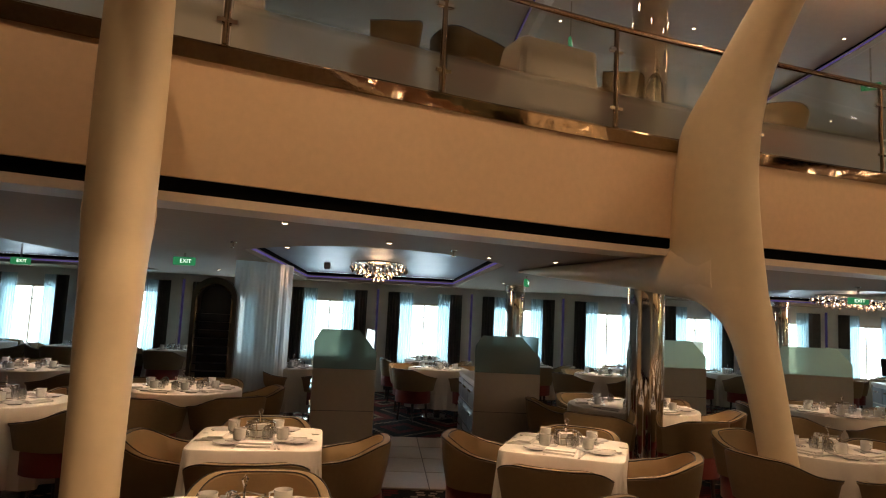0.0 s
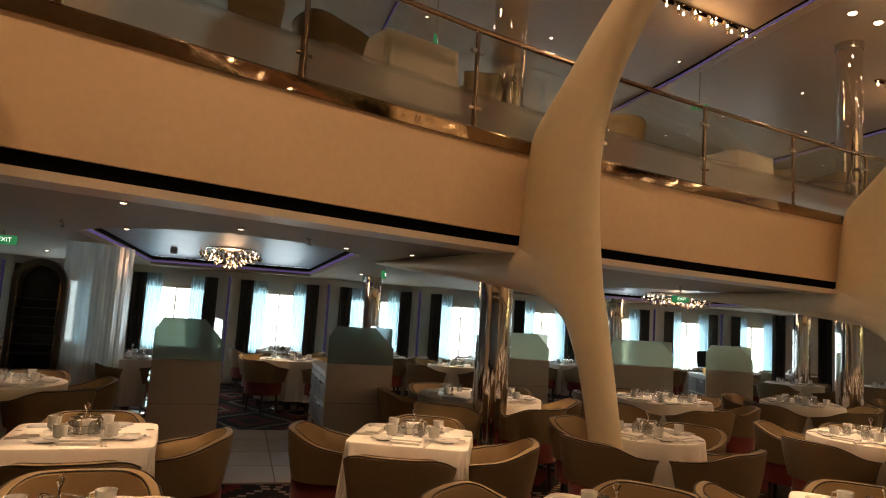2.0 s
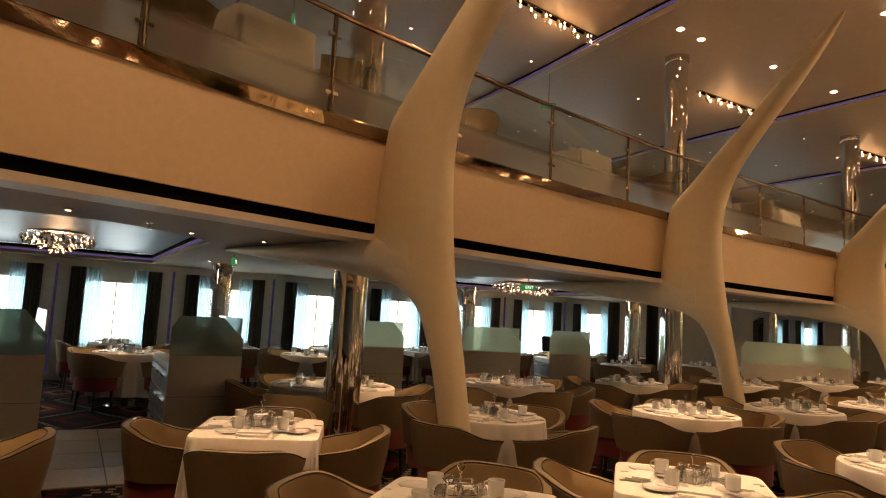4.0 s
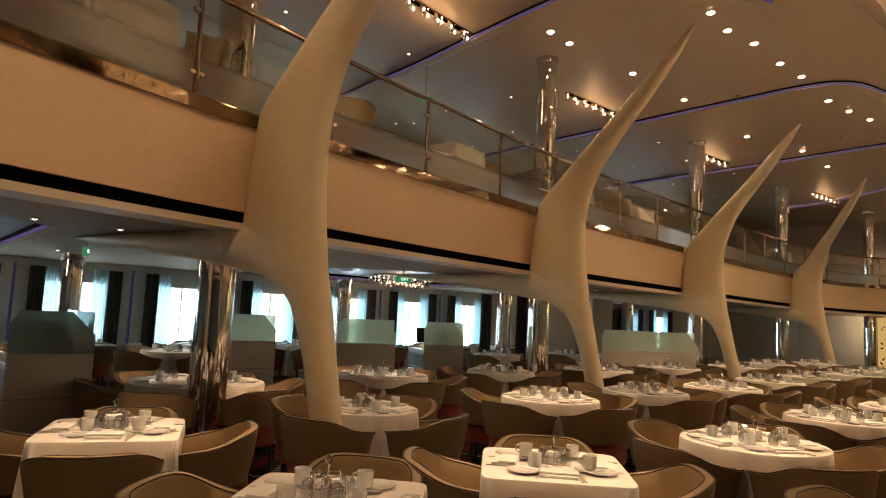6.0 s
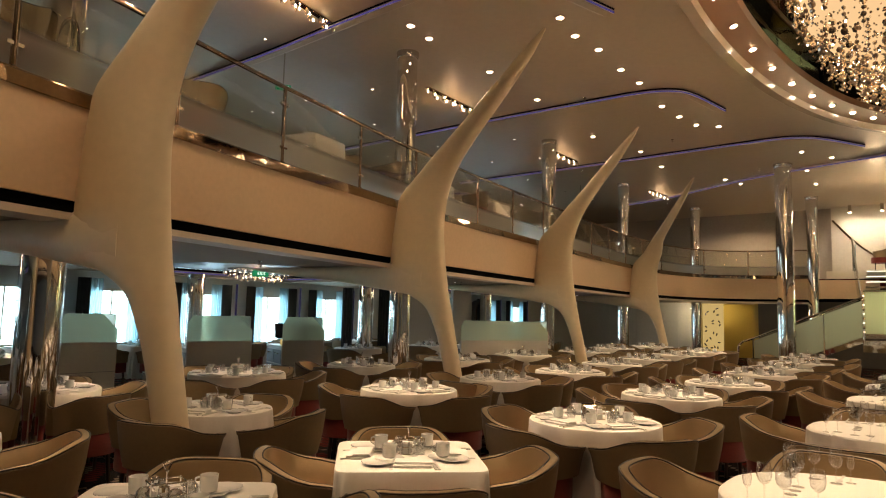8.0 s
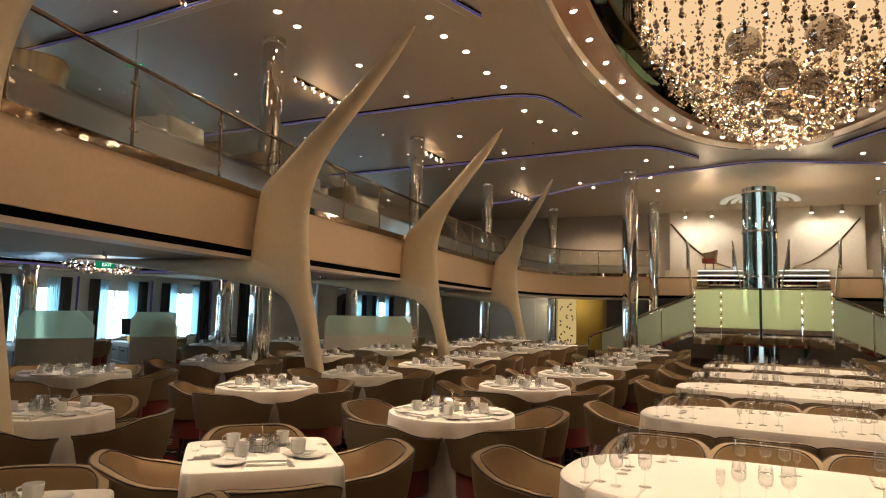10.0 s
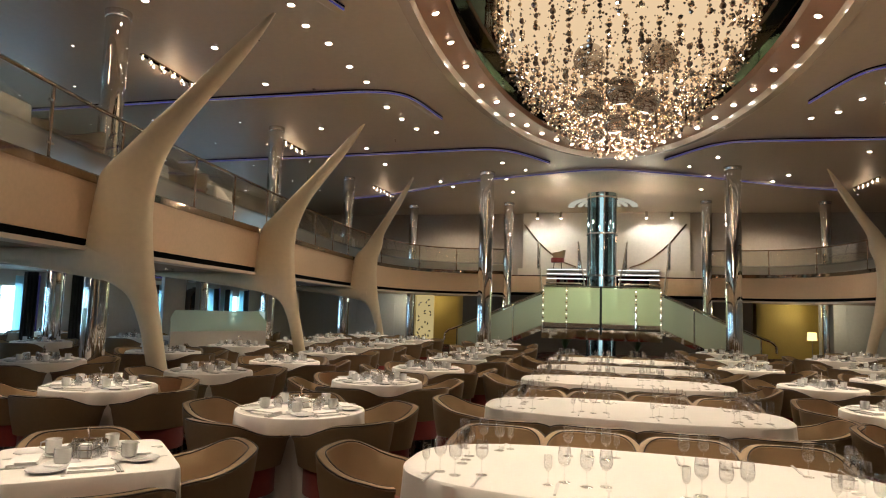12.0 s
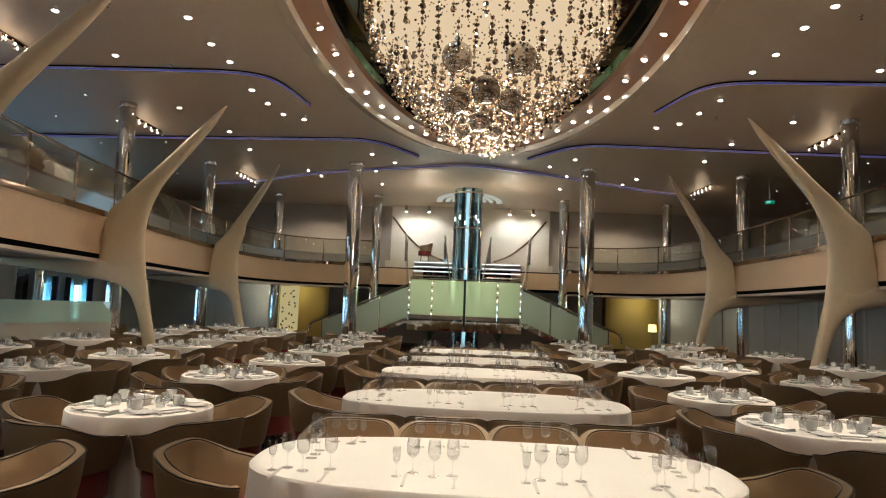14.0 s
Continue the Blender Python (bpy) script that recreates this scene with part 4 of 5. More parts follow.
def dining(kind, x, y, a, seats, turn=0.0, first=0.0, detail=1, gap=0.13):
    put_table(kind, x, y, a, a, turn)
    top = TOP + 0.0135
    for k in range(seats):
        ang = turn + first + 360 * k / seats
        d = a + gap
        put_chair(x + d * math.cos(radians(ang)), y + d * math.sin(radians(ang)), ang + 180 + R2.uniform(-9, 9))
        lay_place(x, y, top, ang, a, detail)
    ware("caddy", pose(x, y, top, 0, 0, R2.uniform(0, 180)))


# square tables near the walk
dining("square", 4.59, 2.15, 0.39, 4, -45, 0, 2)
dining("square", 2.85, 4.14, 0.41, 4, -22, 0, 2)
dining("square", 0.86, 4.07, 0.39, 4, 5, 0, 2)
dining("square", 3.2, 2.2, 0.4, 4, -45, 0, 2)
dining("square", 1.12, 2.36, 0.4, 4, 4, 0, 2)
dining("round", 4.8, 4.3, 0.42, 4, 25, 0, 2)
# round tables, left side of the hall
for x, y, a, seats, det in ((6.5, 1.93, 0.49, 5, 2), (8.65, 2.08, 0.52, 6, 1), (10.47, 2.0, 0.5, 6, 1), (12.45, 2.05, 0.52, 5, 0), (14.2, 2.1, 0.54, 5, 0), (16.1, 2.1, 0.56, 5, 0), (18.2, 2.3, 0.56, 5, 0),
                            (6.95, 4.18, 0.5, 5, 2), (8.65, 4.17, 0.49, 5, 1), (10.38, 4.1, 0.5, 6, 1), (12.4, 4.35, 0.5, 5, 0), (14.3, 4.5, 0.52, 5, 0), (16.3, 4.5, 0.55, 5, 0), (18.3, 4.6, 0.55, 4, 0),
                            (4.18, 6.42, 0.65, 6, 1), (6.55, 6.55, 0.61, 6, 1), (8.67, 6.58, 0.51, 5, 1), (10.9, 6.5, 0.55, 6, 0), (13.1, 6.5, 0.56, 5, 0), (15.4, 6.3, 0.58, 5, 0), (17.6, 6.6, 0.58, 5, 0), (19.9, 6.4, 0.58, 5, 0),
                            (-0.34, 6.5, 0.55, 6, 1), (-1.35, 5.3, 0.45, 4, 1), (-2.6, 7.9, 0.6, 5, 0), (0.3, 9.6, 0.5, 4, 0), (2.5, 10.4, 0.48, 4, 0)):
    dining("round", x, y, a, seats, math.degrees(math.atan2(-0.3 - y, 1.7 - x)) + 180 / seats + R2.uniform(-9, 9), 0, det)
# tables by the windows
for x in (-5.5, -3.9, -2.2, 2.4, 4.37, 6.34, 8.31, 10.28, 12.25, 14.2):
    dining("square", x, 12.2, 0.42, 4, 0, 0, 0)
for x in (5.3, 11.6, 14.0, 16.2, 18.6):
    dining("round", x, 9.6 if x != 5.3 else 10.6, 0.5, 4, 20, 0, 0)
# round tables, right side of the hall
for x, y, a, seats, det in ((6.97, -3.07, 0.58, 6, 1), (8.52, -2.92, 0.5, 5, 1), (10.74, -2.9, 0.46, 5, 0), (13.3, -2.6, 0.52, 5, 0), (15.6, -2.8, 0.55, 5, 0), (18.0, -2.9, 0.58, 5, 0),
                            (10.4, -4.9, 0.5, 6, 0), (12.2, -4.25, 0.56, 6, 0), (14.7, -4.9, 0.6, 5, 0), (17.2, -5.0, 0.6, 5, 0), (13.3, -6.8, 0.6, 5, 0), (16.2, -6.9, 0.6, 5, 0), (19.4, -6.2, 0.58, 4, 0)):
    dining("round", x, y, a, seats, math.degrees(math.atan2(-0.3 - y, 1.7 - x)) + 180 / seats + R2.uniform(-9, 9), 0, det)
# banquet tables across the hall's axis
for x, half in ((5.27, 1.23), (7.62, 1.21), (10.03, 1.21), (11.9, 1.21), (13.75, 1.21)):
    put_table("long", x, -0.57, half, 0.6, 90)
    for k in range(4):
        yy = -0.57 + (k - 1.5) * 0.6
        for sx in (-1, 1):
            put_chair(x + sx * 0.8, yy, 0 if sx < 0 else 180)
            for i in range(3):
                ware("wine", pose(x + sx * (0.29 + 0.05 * (i % 2)) + R2.uniform(-0.01, 0.01), yy + 0.1 * (i - 1) + R2.uniform(-0.012, 0.012), TOP + 0.0135))
            ware("flute", pose(x + sx * 0.36, yy - sx * 0.16 + R2.uniform(-0.01, 0.01), TOP + 0.0135))
            ware("fork", pose(x + sx * 0.42, yy - 0.11, TOP + 0.0135, 0, 0, 0 if sx < 0 else 180))
            ware("knife", pose(x + sx * 0.42, yy + 0.12, TOP + 0.0135, 0, 0, 0 if sx < 0 else 180))
    for sy in (-1, 1):
        put_chair(x, -0.57 + sy * (half + 0.2), -90 * sy)
        for i in range(3):
            ware("wine", pose(x + 0.09 * (i - 1), -0.57 + sy * (half - 0.3), TOP + 0.0135))
# upper deck tables behind the glass
UP = 3.2
for x, y, right, pair in ((0.1, 4.62, 0, 2), (2.86, 5.46, 0, 1), (7.85, 7.0, 0, 0), (11.3, 7.6, 0, 1), (13.8, 7.9, 0, 1), (18.4, 8.6, 0, 1), (22.6, 8.6, 0, 1), (11.3, 7.6, 1, 1), (13.8, 7.9, 1, 1), (18.4, 8.6, 1, 1)):
    e, tg, n = edge_at(x)
    p = side((x, y, 0), right)
    turn = math.degrees(math.atan2(tg.y, tg.x)) * (-1 if right else 1)
    m = pose(p.x, p.y, UP, 0, 0, turn)
    copy_thing(TABLES[("square", 0.4, 0.4)], m)
    copy_thing(CLOTHS[("square", 0.4, 0.4)], m)
    for k in ((0,), (0, 180), ())[pair]:
        a = radians(turn + k)
        put_chair(p.x + 0.72 * math.cos(a), p.y + 0.72 * math.sin(a), turn + k + 180, UP)
    ware("cup", pose(p.x + 0.1, p.y - 0.1, UP + TOP + 0.0135))
    ware("caddy", pose(p.x - 0.12, p.y - 0.1, UP + TOP + 0.0135))
    ware("tumbler", pose(p.x - 0.02, p.y + 0.12, UP + TOP + 0.0135))
put_chair(1.45, 5.05, 200, UP)
put_chair(5.68, 6.36, 60, UP)
put_chair(9.6, 7.1, 120, UP)
put_chair(12.4, 7.3, 120, UP)

# ---- great chandelier in the oval ----
CX, CY = 12.0, -0.55
HANG = CEIL + 0.6
BALLS = [(10.72, -0.09, 5.07, 0.218), (10.72, -1.0, 5.05, 0.228), (10.54, -0.51, 4.54, 0.2), (10.81, -0.1, 4.47, 0.2), (10.81, -0.86, 4.47, 0.18), (10.9, -1.09, 5.61, 0.218), (10.9, -0.1, 5.64, 0.218), (10.63, -0.66, 5.77, 0.2), (11.27, -0.2, 4.14, 0.11), (11.27, -0.65, 4.16, 0.11), (11.08, -0.44, 4.26, 0.155)]


def strand(length, seed):
    r_ = random.Random(seed)
    d = bpy.data.meshes.new("bead_strand")
    bm = B()
    tube(bm, [(0, 0, 0), (0, 0, -length)], 0.003, 3)
    idx = [1] * len(bm.faces)
    z = -0.05
    while z > -length:
        r = r_.choice((0.02, 0.028, 0.036, 0.048)) * (1.0 if z < -0.6 else 1.1)
        n0 = len(bm.faces)
        ball(bm, (0, 0, z), r, 6, 4)
        idx += [1 if r_.random() < 0.45 else 0] * (len(bm.faces) - n0)
        if z < max(-length * 0.5, -1.1) and length > 0.9:
            for q in range(4):
                a, e = r_.uniform(0, 6.28), r_.uniform(0.03, 0.12)
                n0 = len(bm.faces)
                ball(bm, (e * math.cos(a), e * math.sin(a), z + r_.uniform(-0.04, 0.04)), r_.choice((0.011, 0.014, 0.019)), 5, 3)
                idx += [1 if r_.random() < 0.35 else 0] * (len(bm.faces) - n0)
        z -= r + r_.uniform(0.03, 0.075)
    bm.to_mesh(d)
    bm.free()
    d.materials.append(BEAD)
    d.materials.append(DARKBEAD)
    d.polygons.foreach_set("material_index", idx)
    return d


ch = thing("crystal_chandelier", "huge crystal bead chandelier with smoked glass balls and glowing core", "chandelier", "", pose(CX, CY, HANG))
bm = B()
lathe(bm, [(1.93, -0.003), (1.9, -0.4), (1.78, -0.8), (1.5, -1.15), (1.1, -1.42), (0.55, -1.56), (0.2, -1.58)], 48)
part("glowing_core", bm, SHADE, ch, "cream glowing inner bowl")
part("ceiling_plate", lathe(B(), [(1.5, 0.018), (1.5, -0.001), (1.2, -0.001)], 48), STEEL, ch)
for ring_r, bottom, count in ((2.02, 6.1, 46), (1.93, 5.8, 44), (1.8, 5.45, 42), (1.6, 5.08, 38), (1.38, 4.8, 34), (1.13, 4.55, 30), (0.88, 4.34, 26), (0.62, 4.18, 20), (0.35, 4.05, 12), (0.12, 3.99, 5)):
    kinds = [strand(HANG - bottom - v, int(ring_r * 100) + k) for k, v in enumerate((0.0, 0.07, -0.05))]
    for k in range(count):
        a = 2 * math.pi * (k + 0.3 * math.sin(k * 7.1)) / count
        part("bead_strand", kinds[k % 3], None, ch, m=pose(ring_r * math.cos(a), ring_r * math.sin(a), 0.0, 0, 0, k * 77))
globe = mesh("glass_ball", ball(B(), (0, 0, 0), 1.0, 28, 18), BALLGLASS)
for x, y, z, r in BALLS:
    part("glass_ball", globe, None, ch, "smoked glass ball", m=pose(x - CX, y - CY, z - HANG) @ Matrix.Scale(r, 4))
# bulbs among the crystals, with extra ones put in as sparkle
bulb = mesh("bulb", ball(B(), (0, 0, 0), 0.014, 8, 6), SPARK)
r3 = random.Random(5)
for k in range(150):
    a, rr = r3.uniform(0, 6.28), 1.9 * math.sqrt(r3.random())
    low = float(np.interp(rr, (0, 0.6, 1.1, 1.6, 1.9), (4.05, 4.25, 4.6, 5.15, 5.7)))
    part("bulb", bulb, None, ch, "small glowing bulb doubling as crystal sparkle", m=pose(rr * math.cos(a), rr * math.sin(a), low + r3.uniform(0.0, 0.5) - HANG))
lamp("chandelier_glow", "POINT", 150, WARM, pose(CX, CY, 3.75), size=0.5)


# ---- crystal strip lights on the upper ceiling ----
def strip_light(length):
    t = thing("crystal_strip_light", "brass ceiling strip light with a row of crystal bulbs", "ceiling light", "strip lights")
    part("bar", box(B(), -length / 2, -0.05, -0.03, length / 2, 0.05, 0, bevel=0.008), BRASS, t)
    n = int(length / 0.15)
    for k in range(n):
        x = -length / 2 + length * (k + 0.5) / n
        part("bulb", lathe(B(), [(0.006, -0.04), (0.012, -0.055), (0.015, -0.068), (0.01, -0.082), (0.003, -0.09)], 8, (x, 0.03 * (-1) ** k, -0.02 * (k % 3))), SPARK, t, "glowing crystal bulb")
        part("crystal", lathe(B(), [(0.008, -0.03), (0.026, -0.07), (0.03, -0.1), (0.005, -0.15)], 6, (x + length / n / 2, -0.035 * (-1) ** k, 0)), BEAD, t, "hanging crystal")
    return t


strip = None
for x, y, a in ((7.4, 6.92, 10), (12.1, 7.67, 2), (17.5, 7.98, 0), (24.25, 7.7, -4), (3.0, 6.1, 14)):
    for right in (False, True):
        if right and x < 6:
            continue
        m = pose(x, other(x, y) if right else y, CEIL - 0.002, 0, 0, -a if right else a)
        if strip is None:
            strip = strip_light(1.7)
            strip.matrix_basis = m
        else:
            copy_thing(strip, m)
        lamp("strip_light_glow", "POINT", 6, AMBER, pose(x, other(x, y) if right else y, CEIL - 0.35), size=0.15)


# ---- lower chandeliers ----
def bowl_light():
    t = thing("crystal_ceiling_light", "round crystal ceiling light with hanging drops and small bulbs", "chandelier", "lower chandeliers")
    part("ceiling_plate", lathe(B(), [(0.36, 0), (0.36, -0.02), (0.3, -0.035)], 28), STEEL, t)
    r_ = random.Random(3)
    drop = mesh("crystal_drop", lathe(B(), [(0.003, 0), (0.003, -0.05), (0.02, -0.07), (0.028, -0.095), (0.004, -0.13)], 6), BEAD)
    lit = mesh("bulb", ball(B(), (0, 0, -0.08), 0.016, 8, 6), DROPLIGHT)
    for rr, n, z in ((0.42, 22, -0.0), (0.32, 16, -0.05), (0.2, 10, -0.09), (0.08, 4, -0.12)):
        for k in range(n):
            a = 2 * math.pi * k / n
            part("crystal_drop", drop, None, t, m=pose(rr * math.cos(a), rr * math.sin(a), z - 0.02 + r_.uniform(-0.02, 0.02)))
            if k % 2 == 0:
                part("bulb", lit, None, t, "glowing bulb", m=pose((rr - 0.04) * math.cos(a + 0.1), (rr - 0.04) * math.sin(a + 0.1), z + r_.uniform(-0.03, 0.02)))
    return t


cl = bowl_light()
cl.matrix_basis = pose(1.46, 9.7, SOFFIT + 0.155)
for x, y in ((10.0, 11.4), (10.85, 11.6), (17.2, 11.0)):
    copy_thing(cl, pose(x, y, SOFFIT + 0.155))
for x, y in ((1.46, 9.7), (10.4, 11.5), (17.2, 11.0)):
    lamp("crystal_light_glow", "POINT", 10, WARM, pose(x, y, SOFFIT - 0.12), size=0.15)


# ---- exit signs, sprinklers, camera boxes ----
def exit_sign(x, y, z, turn, top, label="green lit exit sign hanging from the ceiling"):
    t = thing("exit_sign", label, "exit sign", "exit signs", pose(x, y, z, 0, 0, turn))
    part("sign_box", box(B(), -0.13, -0.02, -0.05, 0.13, 0.02, 0.05, bevel=0.006), EXIT, t, "glowing green box")
    part("hanger", box(B(), -0.012, -0.008, 0.048, 0.012, 0.008, top - z + 0.003), STEEL, t)
    for f in (-1, 1):
        d = bpy.data.curves.new("lettering", "FONT")
        d.body, d.size, d.align_x, d.align_y, d.extrude = "EXIT", 0.066, "CENTER", "CENTER", 0.001
        d.materials.append(EXITW)
        o = new("lettering", d)
        o.parent = t
        o.matrix_basis = pose(0.02, f * 0.0225, 0, 90, 0, 0 if f < 0 else 180)


for x, y, z, a in ((-0.86, 7.9, 2.1, 0), (3.5, 8.61, 2.1, 70), (8.35, 8.65, 2.1, -30), (-3.76, 9.8, 2.1, 10), (3.86, 8.04, 5.3, 70), (8.6, 8.63, 5.3, -35), (21.5, 9.4, 5.2, -60), (22.5, -9.6, 5.2, 60)):
    exit_sign(x, y, z, a, CEIL if z > 3 else SOFFIT + (0.16 if any(q[0] < x < q[2] and front(q, x) < y < q[3] for q in TRAYS) else 0))


def sprinkler(x, y, z):
    t = thing("sprinkler", "small metal ceiling sprinkler head", "sprinkler", "sprinklers", pose(x, y, z))
    part("rose", lathe(B(), [(0.035, 0), (0.033, -0.008), (0.012, -0.012)], 12), STEEL, t)
    part("head", lathe(B(), [(0.008, -0.01), (0.008, -0.05), (0.022, -0.055), (0.02, -0.06)], 10), STEEL, t)


for x, y in ((2.2, 5.8), (0.1, 6.2), (5.0, 6.6), (7.4, 7.4), (9.0, 7.2), (13.0, 8.0)):
    sprinkler(x, y, SOFFIT)
for x, y in ((11.0, 5.2), (13.5, 5.4), (8.1, 3.7), (17.5, 5.0), (11.0, -5.8), (16.0, -5.6), (22.0, 4.0)):
    sprinkler(x, y, CEIL)
single("camera_box", box(B(), -0.05, -0.05, -0.1, 0.05, 0.05, 0.0, bevel=0.01), DRAWER, "small dark camera box under the ceiling tray", "security camera", "", pose(0.62, 10.4, SOFFIT + 0.158))


# ---- waiter stations ----
def station(x, y, turn, w, d, h=1.0, glass=0.4, gear=False, mat=None):
    """Front face w wide in the x of the station, running d deep behind it."""
    t = thing("waiter_station", "grey laminate waiter station with a tinted glass screen" if not gear else "grey waiter station with drawers, monitors and a tinted glass screen", "waiter station", "waiter stations", pose(x, y, 0, 0, 0, turn))
    bm = B()
    box(bm, 0.0, 0.0, 0.06, w, 0.04, h, bevel=0.004)
    box(bm, w - 0.04, 0.045, 0.06, w, d, h, bevel=0.004)
    part("screen_panel", bm, GREYLAM, t)
    part("plinth", box(B(), 0.03, 0.03, 0, w - 0.03, d, 0.058), BLACK, t)
    part("panel_seam", box(B(), 0.002, -0.003, h * 0.58, w - 0.002, 0.0, h * 0.58 + 0.006), DRAWER, t)
    part("worktop", box(B(), 0.0, 0.045, h - 0.14, w - 0.045, d, h - 0.1, bevel=0.005), COUNTER, t, "pale worktop")
    part("carcass", box(B(), 0.02, 0.045, 0.06, w - 0.045, d - 0.02, h - 0.142), GREYLAM, t)
    nd = max(2, int(d / 0.45))
    for k in range(nd):
        for r in range(3):
            y0, z0 = 0.07 + (d - 0.1) * k / nd, 0.1 + r * 0.25
            dr = part("drawer", box(B(), 0.002, y0, z0, 0.019, y0 + (d - 0.1) / nd - 0.02, z0 + 0.23, bevel=0.003), DRAWER, t)
            part("handle", box(B(), -0.018, y0 + 0.1, z0 + 0.16, 0.0, y0 + (d - 0.1) / nd - 0.12, z0 + 0.18), CHROME, dr, "chrome bar handle")
    # glass with cut corners
    c = min(0.22, w * 0.3)
    bm = B()
    o = [(0.0, h), (w, h), (w, h + glass * 0.45), (w - c, h + glass), (c * 0.35, h + glass), (0.0, h + glass * 0.7)]
    loft(bm, [[(px, yy, pz) for px, pz in o] for yy in (0.014, 0.024)])
    g = part("front_glass", bm, SMOKEGLASS if mat is None else mat, t, "green tinted glass with cut corners")
    g.visible_shadow = False
    bm = B()
    o = [(0.05, h), (d, h), (d, h + glass * 0.45), (d - c, h + glass), (0.05, h + glass)]
    loft(bm, [[(xx, py, pz) for py, pz in o] for xx in (w - 0.026, w - 0.016)])
    g = part("side_glass", bm, SMOKEGLASS if mat is None else mat, t, "green tinted glass with cut corners")
    g.visible_shadow = False
    if gear:
        for k in range(2):
            yy = 0.3 + k * 0.55
            mo = thing("till_monitor", "black till monitor on the waiter station", "monitor", "till monitors", pose(x, y, 0, 0, 0, turn) @ pose(0.35, yy, h - 0.1))
            part("screen", box(B(), -0.2, -0.015, 0.1, 0.2, 0.015, 0.38, pose(0, 0, 0, -14), bevel=0.006), MONITOR, mo)
            part("stand", box(B(), -0.06, -0.06, 0, 0.06, 0.06, 0.11, bevel=0.01), MONITOR, mo)
    return t


station(0.9, 6.56, 6, 0.64, 1.3)
station(2.6, 6.9, 0, 0.72, 1.5, gear=True)
station(5.62, 9.3, 0, 0.8, 1.0, mat=PALEGLASS)
station(7.34, 9.0, -11, 1.05, 1.0, mat=PALEGLASS)
station(8.95, 8.75, -20, 0.75, 0.9, gear=True, mat=PALEGLASS)
station(12.35, 7.48, -22, 2.2, 0.6, mat=PALEGLASS)
# the baskets share the lit screen's glow, though they hold no lamp
for x, y in ((9.2, 8.95), (9.38, 9.15)):
    t = single("bread_basket", lathe(B(), [(0.09, 0), (0.11, 0.02), (0.12, 0.1), (0.113, 0.1), (0.1, 0.02)], 18), SCREEN, "small pale basket on the waiter station, brightened by a glowing material", "basket", "baskets", pose(x, y, 0.9))

# ---- curved sheer screen with a dark niche ----
bm = B()
rows = [[], []]
for k in range(121):
    q = radians(2 + 80 * k / 120)
    r = 0.72 + 0.006 * math.sin(k * 0.27) + 0.0015 * math.sin(k * 0.9)
    for row, z in zip(rows, (0.03, SOFFIT - 0.004)):
        row.append((-0.42 + 0.95 * r * math.sin(q), 9.3 - 1.03 * r * math.cos(q), z))
loft(bm, rows, closed=False)
r = bmesh.ops.extrude_face_region(bm, geom=bm.faces[:])
bmesh.ops.translate(bm, vec=(-0.002, 0.005, 0), verts=[v for v in r["geom"] if isinstance(v, bmesh.types.BMVert)])
single("sheer_curtain", bm, VOILE, "pale blue sheer curtain on a curved rail beside a niche", "curtain", "sheer curtains")
nic = thing("wine_niche", "tall dark arched wine niche with slatted shelves and brass edge", "wine rack", "", pose(-0.6, 8.42, 0, 0, 0, 4))


def arch(w, h, n=16):
    r = w / 2
    return [(-r, 0)] + [(-r * math.cos(math.pi * k / n), h - r + r * math.sin(math.pi * k / n)) for k in range(n + 1)] + [(r, 0)]


part("back", loft(B(), [[(x, yy, z) for x, z in arch(0.44, 1.86)] for yy in (0.28, 0.3)]), MONITOR, nic)
outer, inner_ = arch(0.56, 1.95), arch(0.44, 1.86)
part("surround", loft(B(), [[(a[0], 0.0, a[1]), (b[0], 0.0, b[1]), (b[0], 0.3, b[1]), (a[0], 0.3, a[1])] for a, b in zip(outer, inner_)]), UMBER, nic)
part("edge_trim", tube(B(), [(x, -0.006, z) for x, z in inner_], 0.012, 6), BRASS, nic, "thin brass edge")
for k in range(14):
    part("slat", box(B(), -0.215, 0.03, 0.1 + k * 0.105, 0.215, 0.27, 0.112 + k * 0.105), MONITOR, nic)

bm = B()
loft(bm, [[(x, y, 0.0), (x, y, SOFFIT - 0.002), (x + 0.05, y + 0.12, SOFFIT - 0.002), (x + 0.05, y + 0.12, 0.0)] for x, y in [(16.2 + 0.16 * k, 10.6 - 0.06 * k + 0.012 * k * k) for k in range(12)]])
structure("partition_far", bm, WALL, "pale curved partition wall near the end windows", True)
copy_thing(nic, pose(18.35, 11.1, 0, 0, 0, -20))

# ---- staircase and stage at the hall's end ----
SY = -0.13
structure("deck_end", box(B(), 27.85, SY - 3.9, 2.72, 32.9, SY + 3.9, 3.05), CARPET, "carpeted deck at the hall's end")
for k, (a, b) in enumerate(((SY + 1.75, SY + 3.6), (SY - 3.6, SY - 1.75))):
    structure("end_fascia_%d" % (k + 1), box(B(), 27.75, a, 2.36, 27.84, b, 3.0), PLASTER, "peach plastered balcony front beside the stairs")
    structure("end_fascia_gap_%d" % (k + 1), box(B(), 27.78, a, 2.25, 27.9, b, 2.358), BLACK, "black recessed strip")
structure("stage_wall", box(B(), 30.2, SY - 3.5, 3.05, 30.4, SY + 3.4, CEIL), STAGE, "pale spotlit wall behind the stair tower")
structure("stage_wall_side_1", box(B(), 30.45, SY + 3.4, 3.05, 30.6, OUTER, CEIL), WALL_UP, "taupe wall at the end of the upper deck")
structure("stage_wall_side_2", box(B(), 30.45, -14.9, 3.05, 30.6, SY - 3.5, CEIL), WALL_UP, "taupe wall at the end of the upper deck")
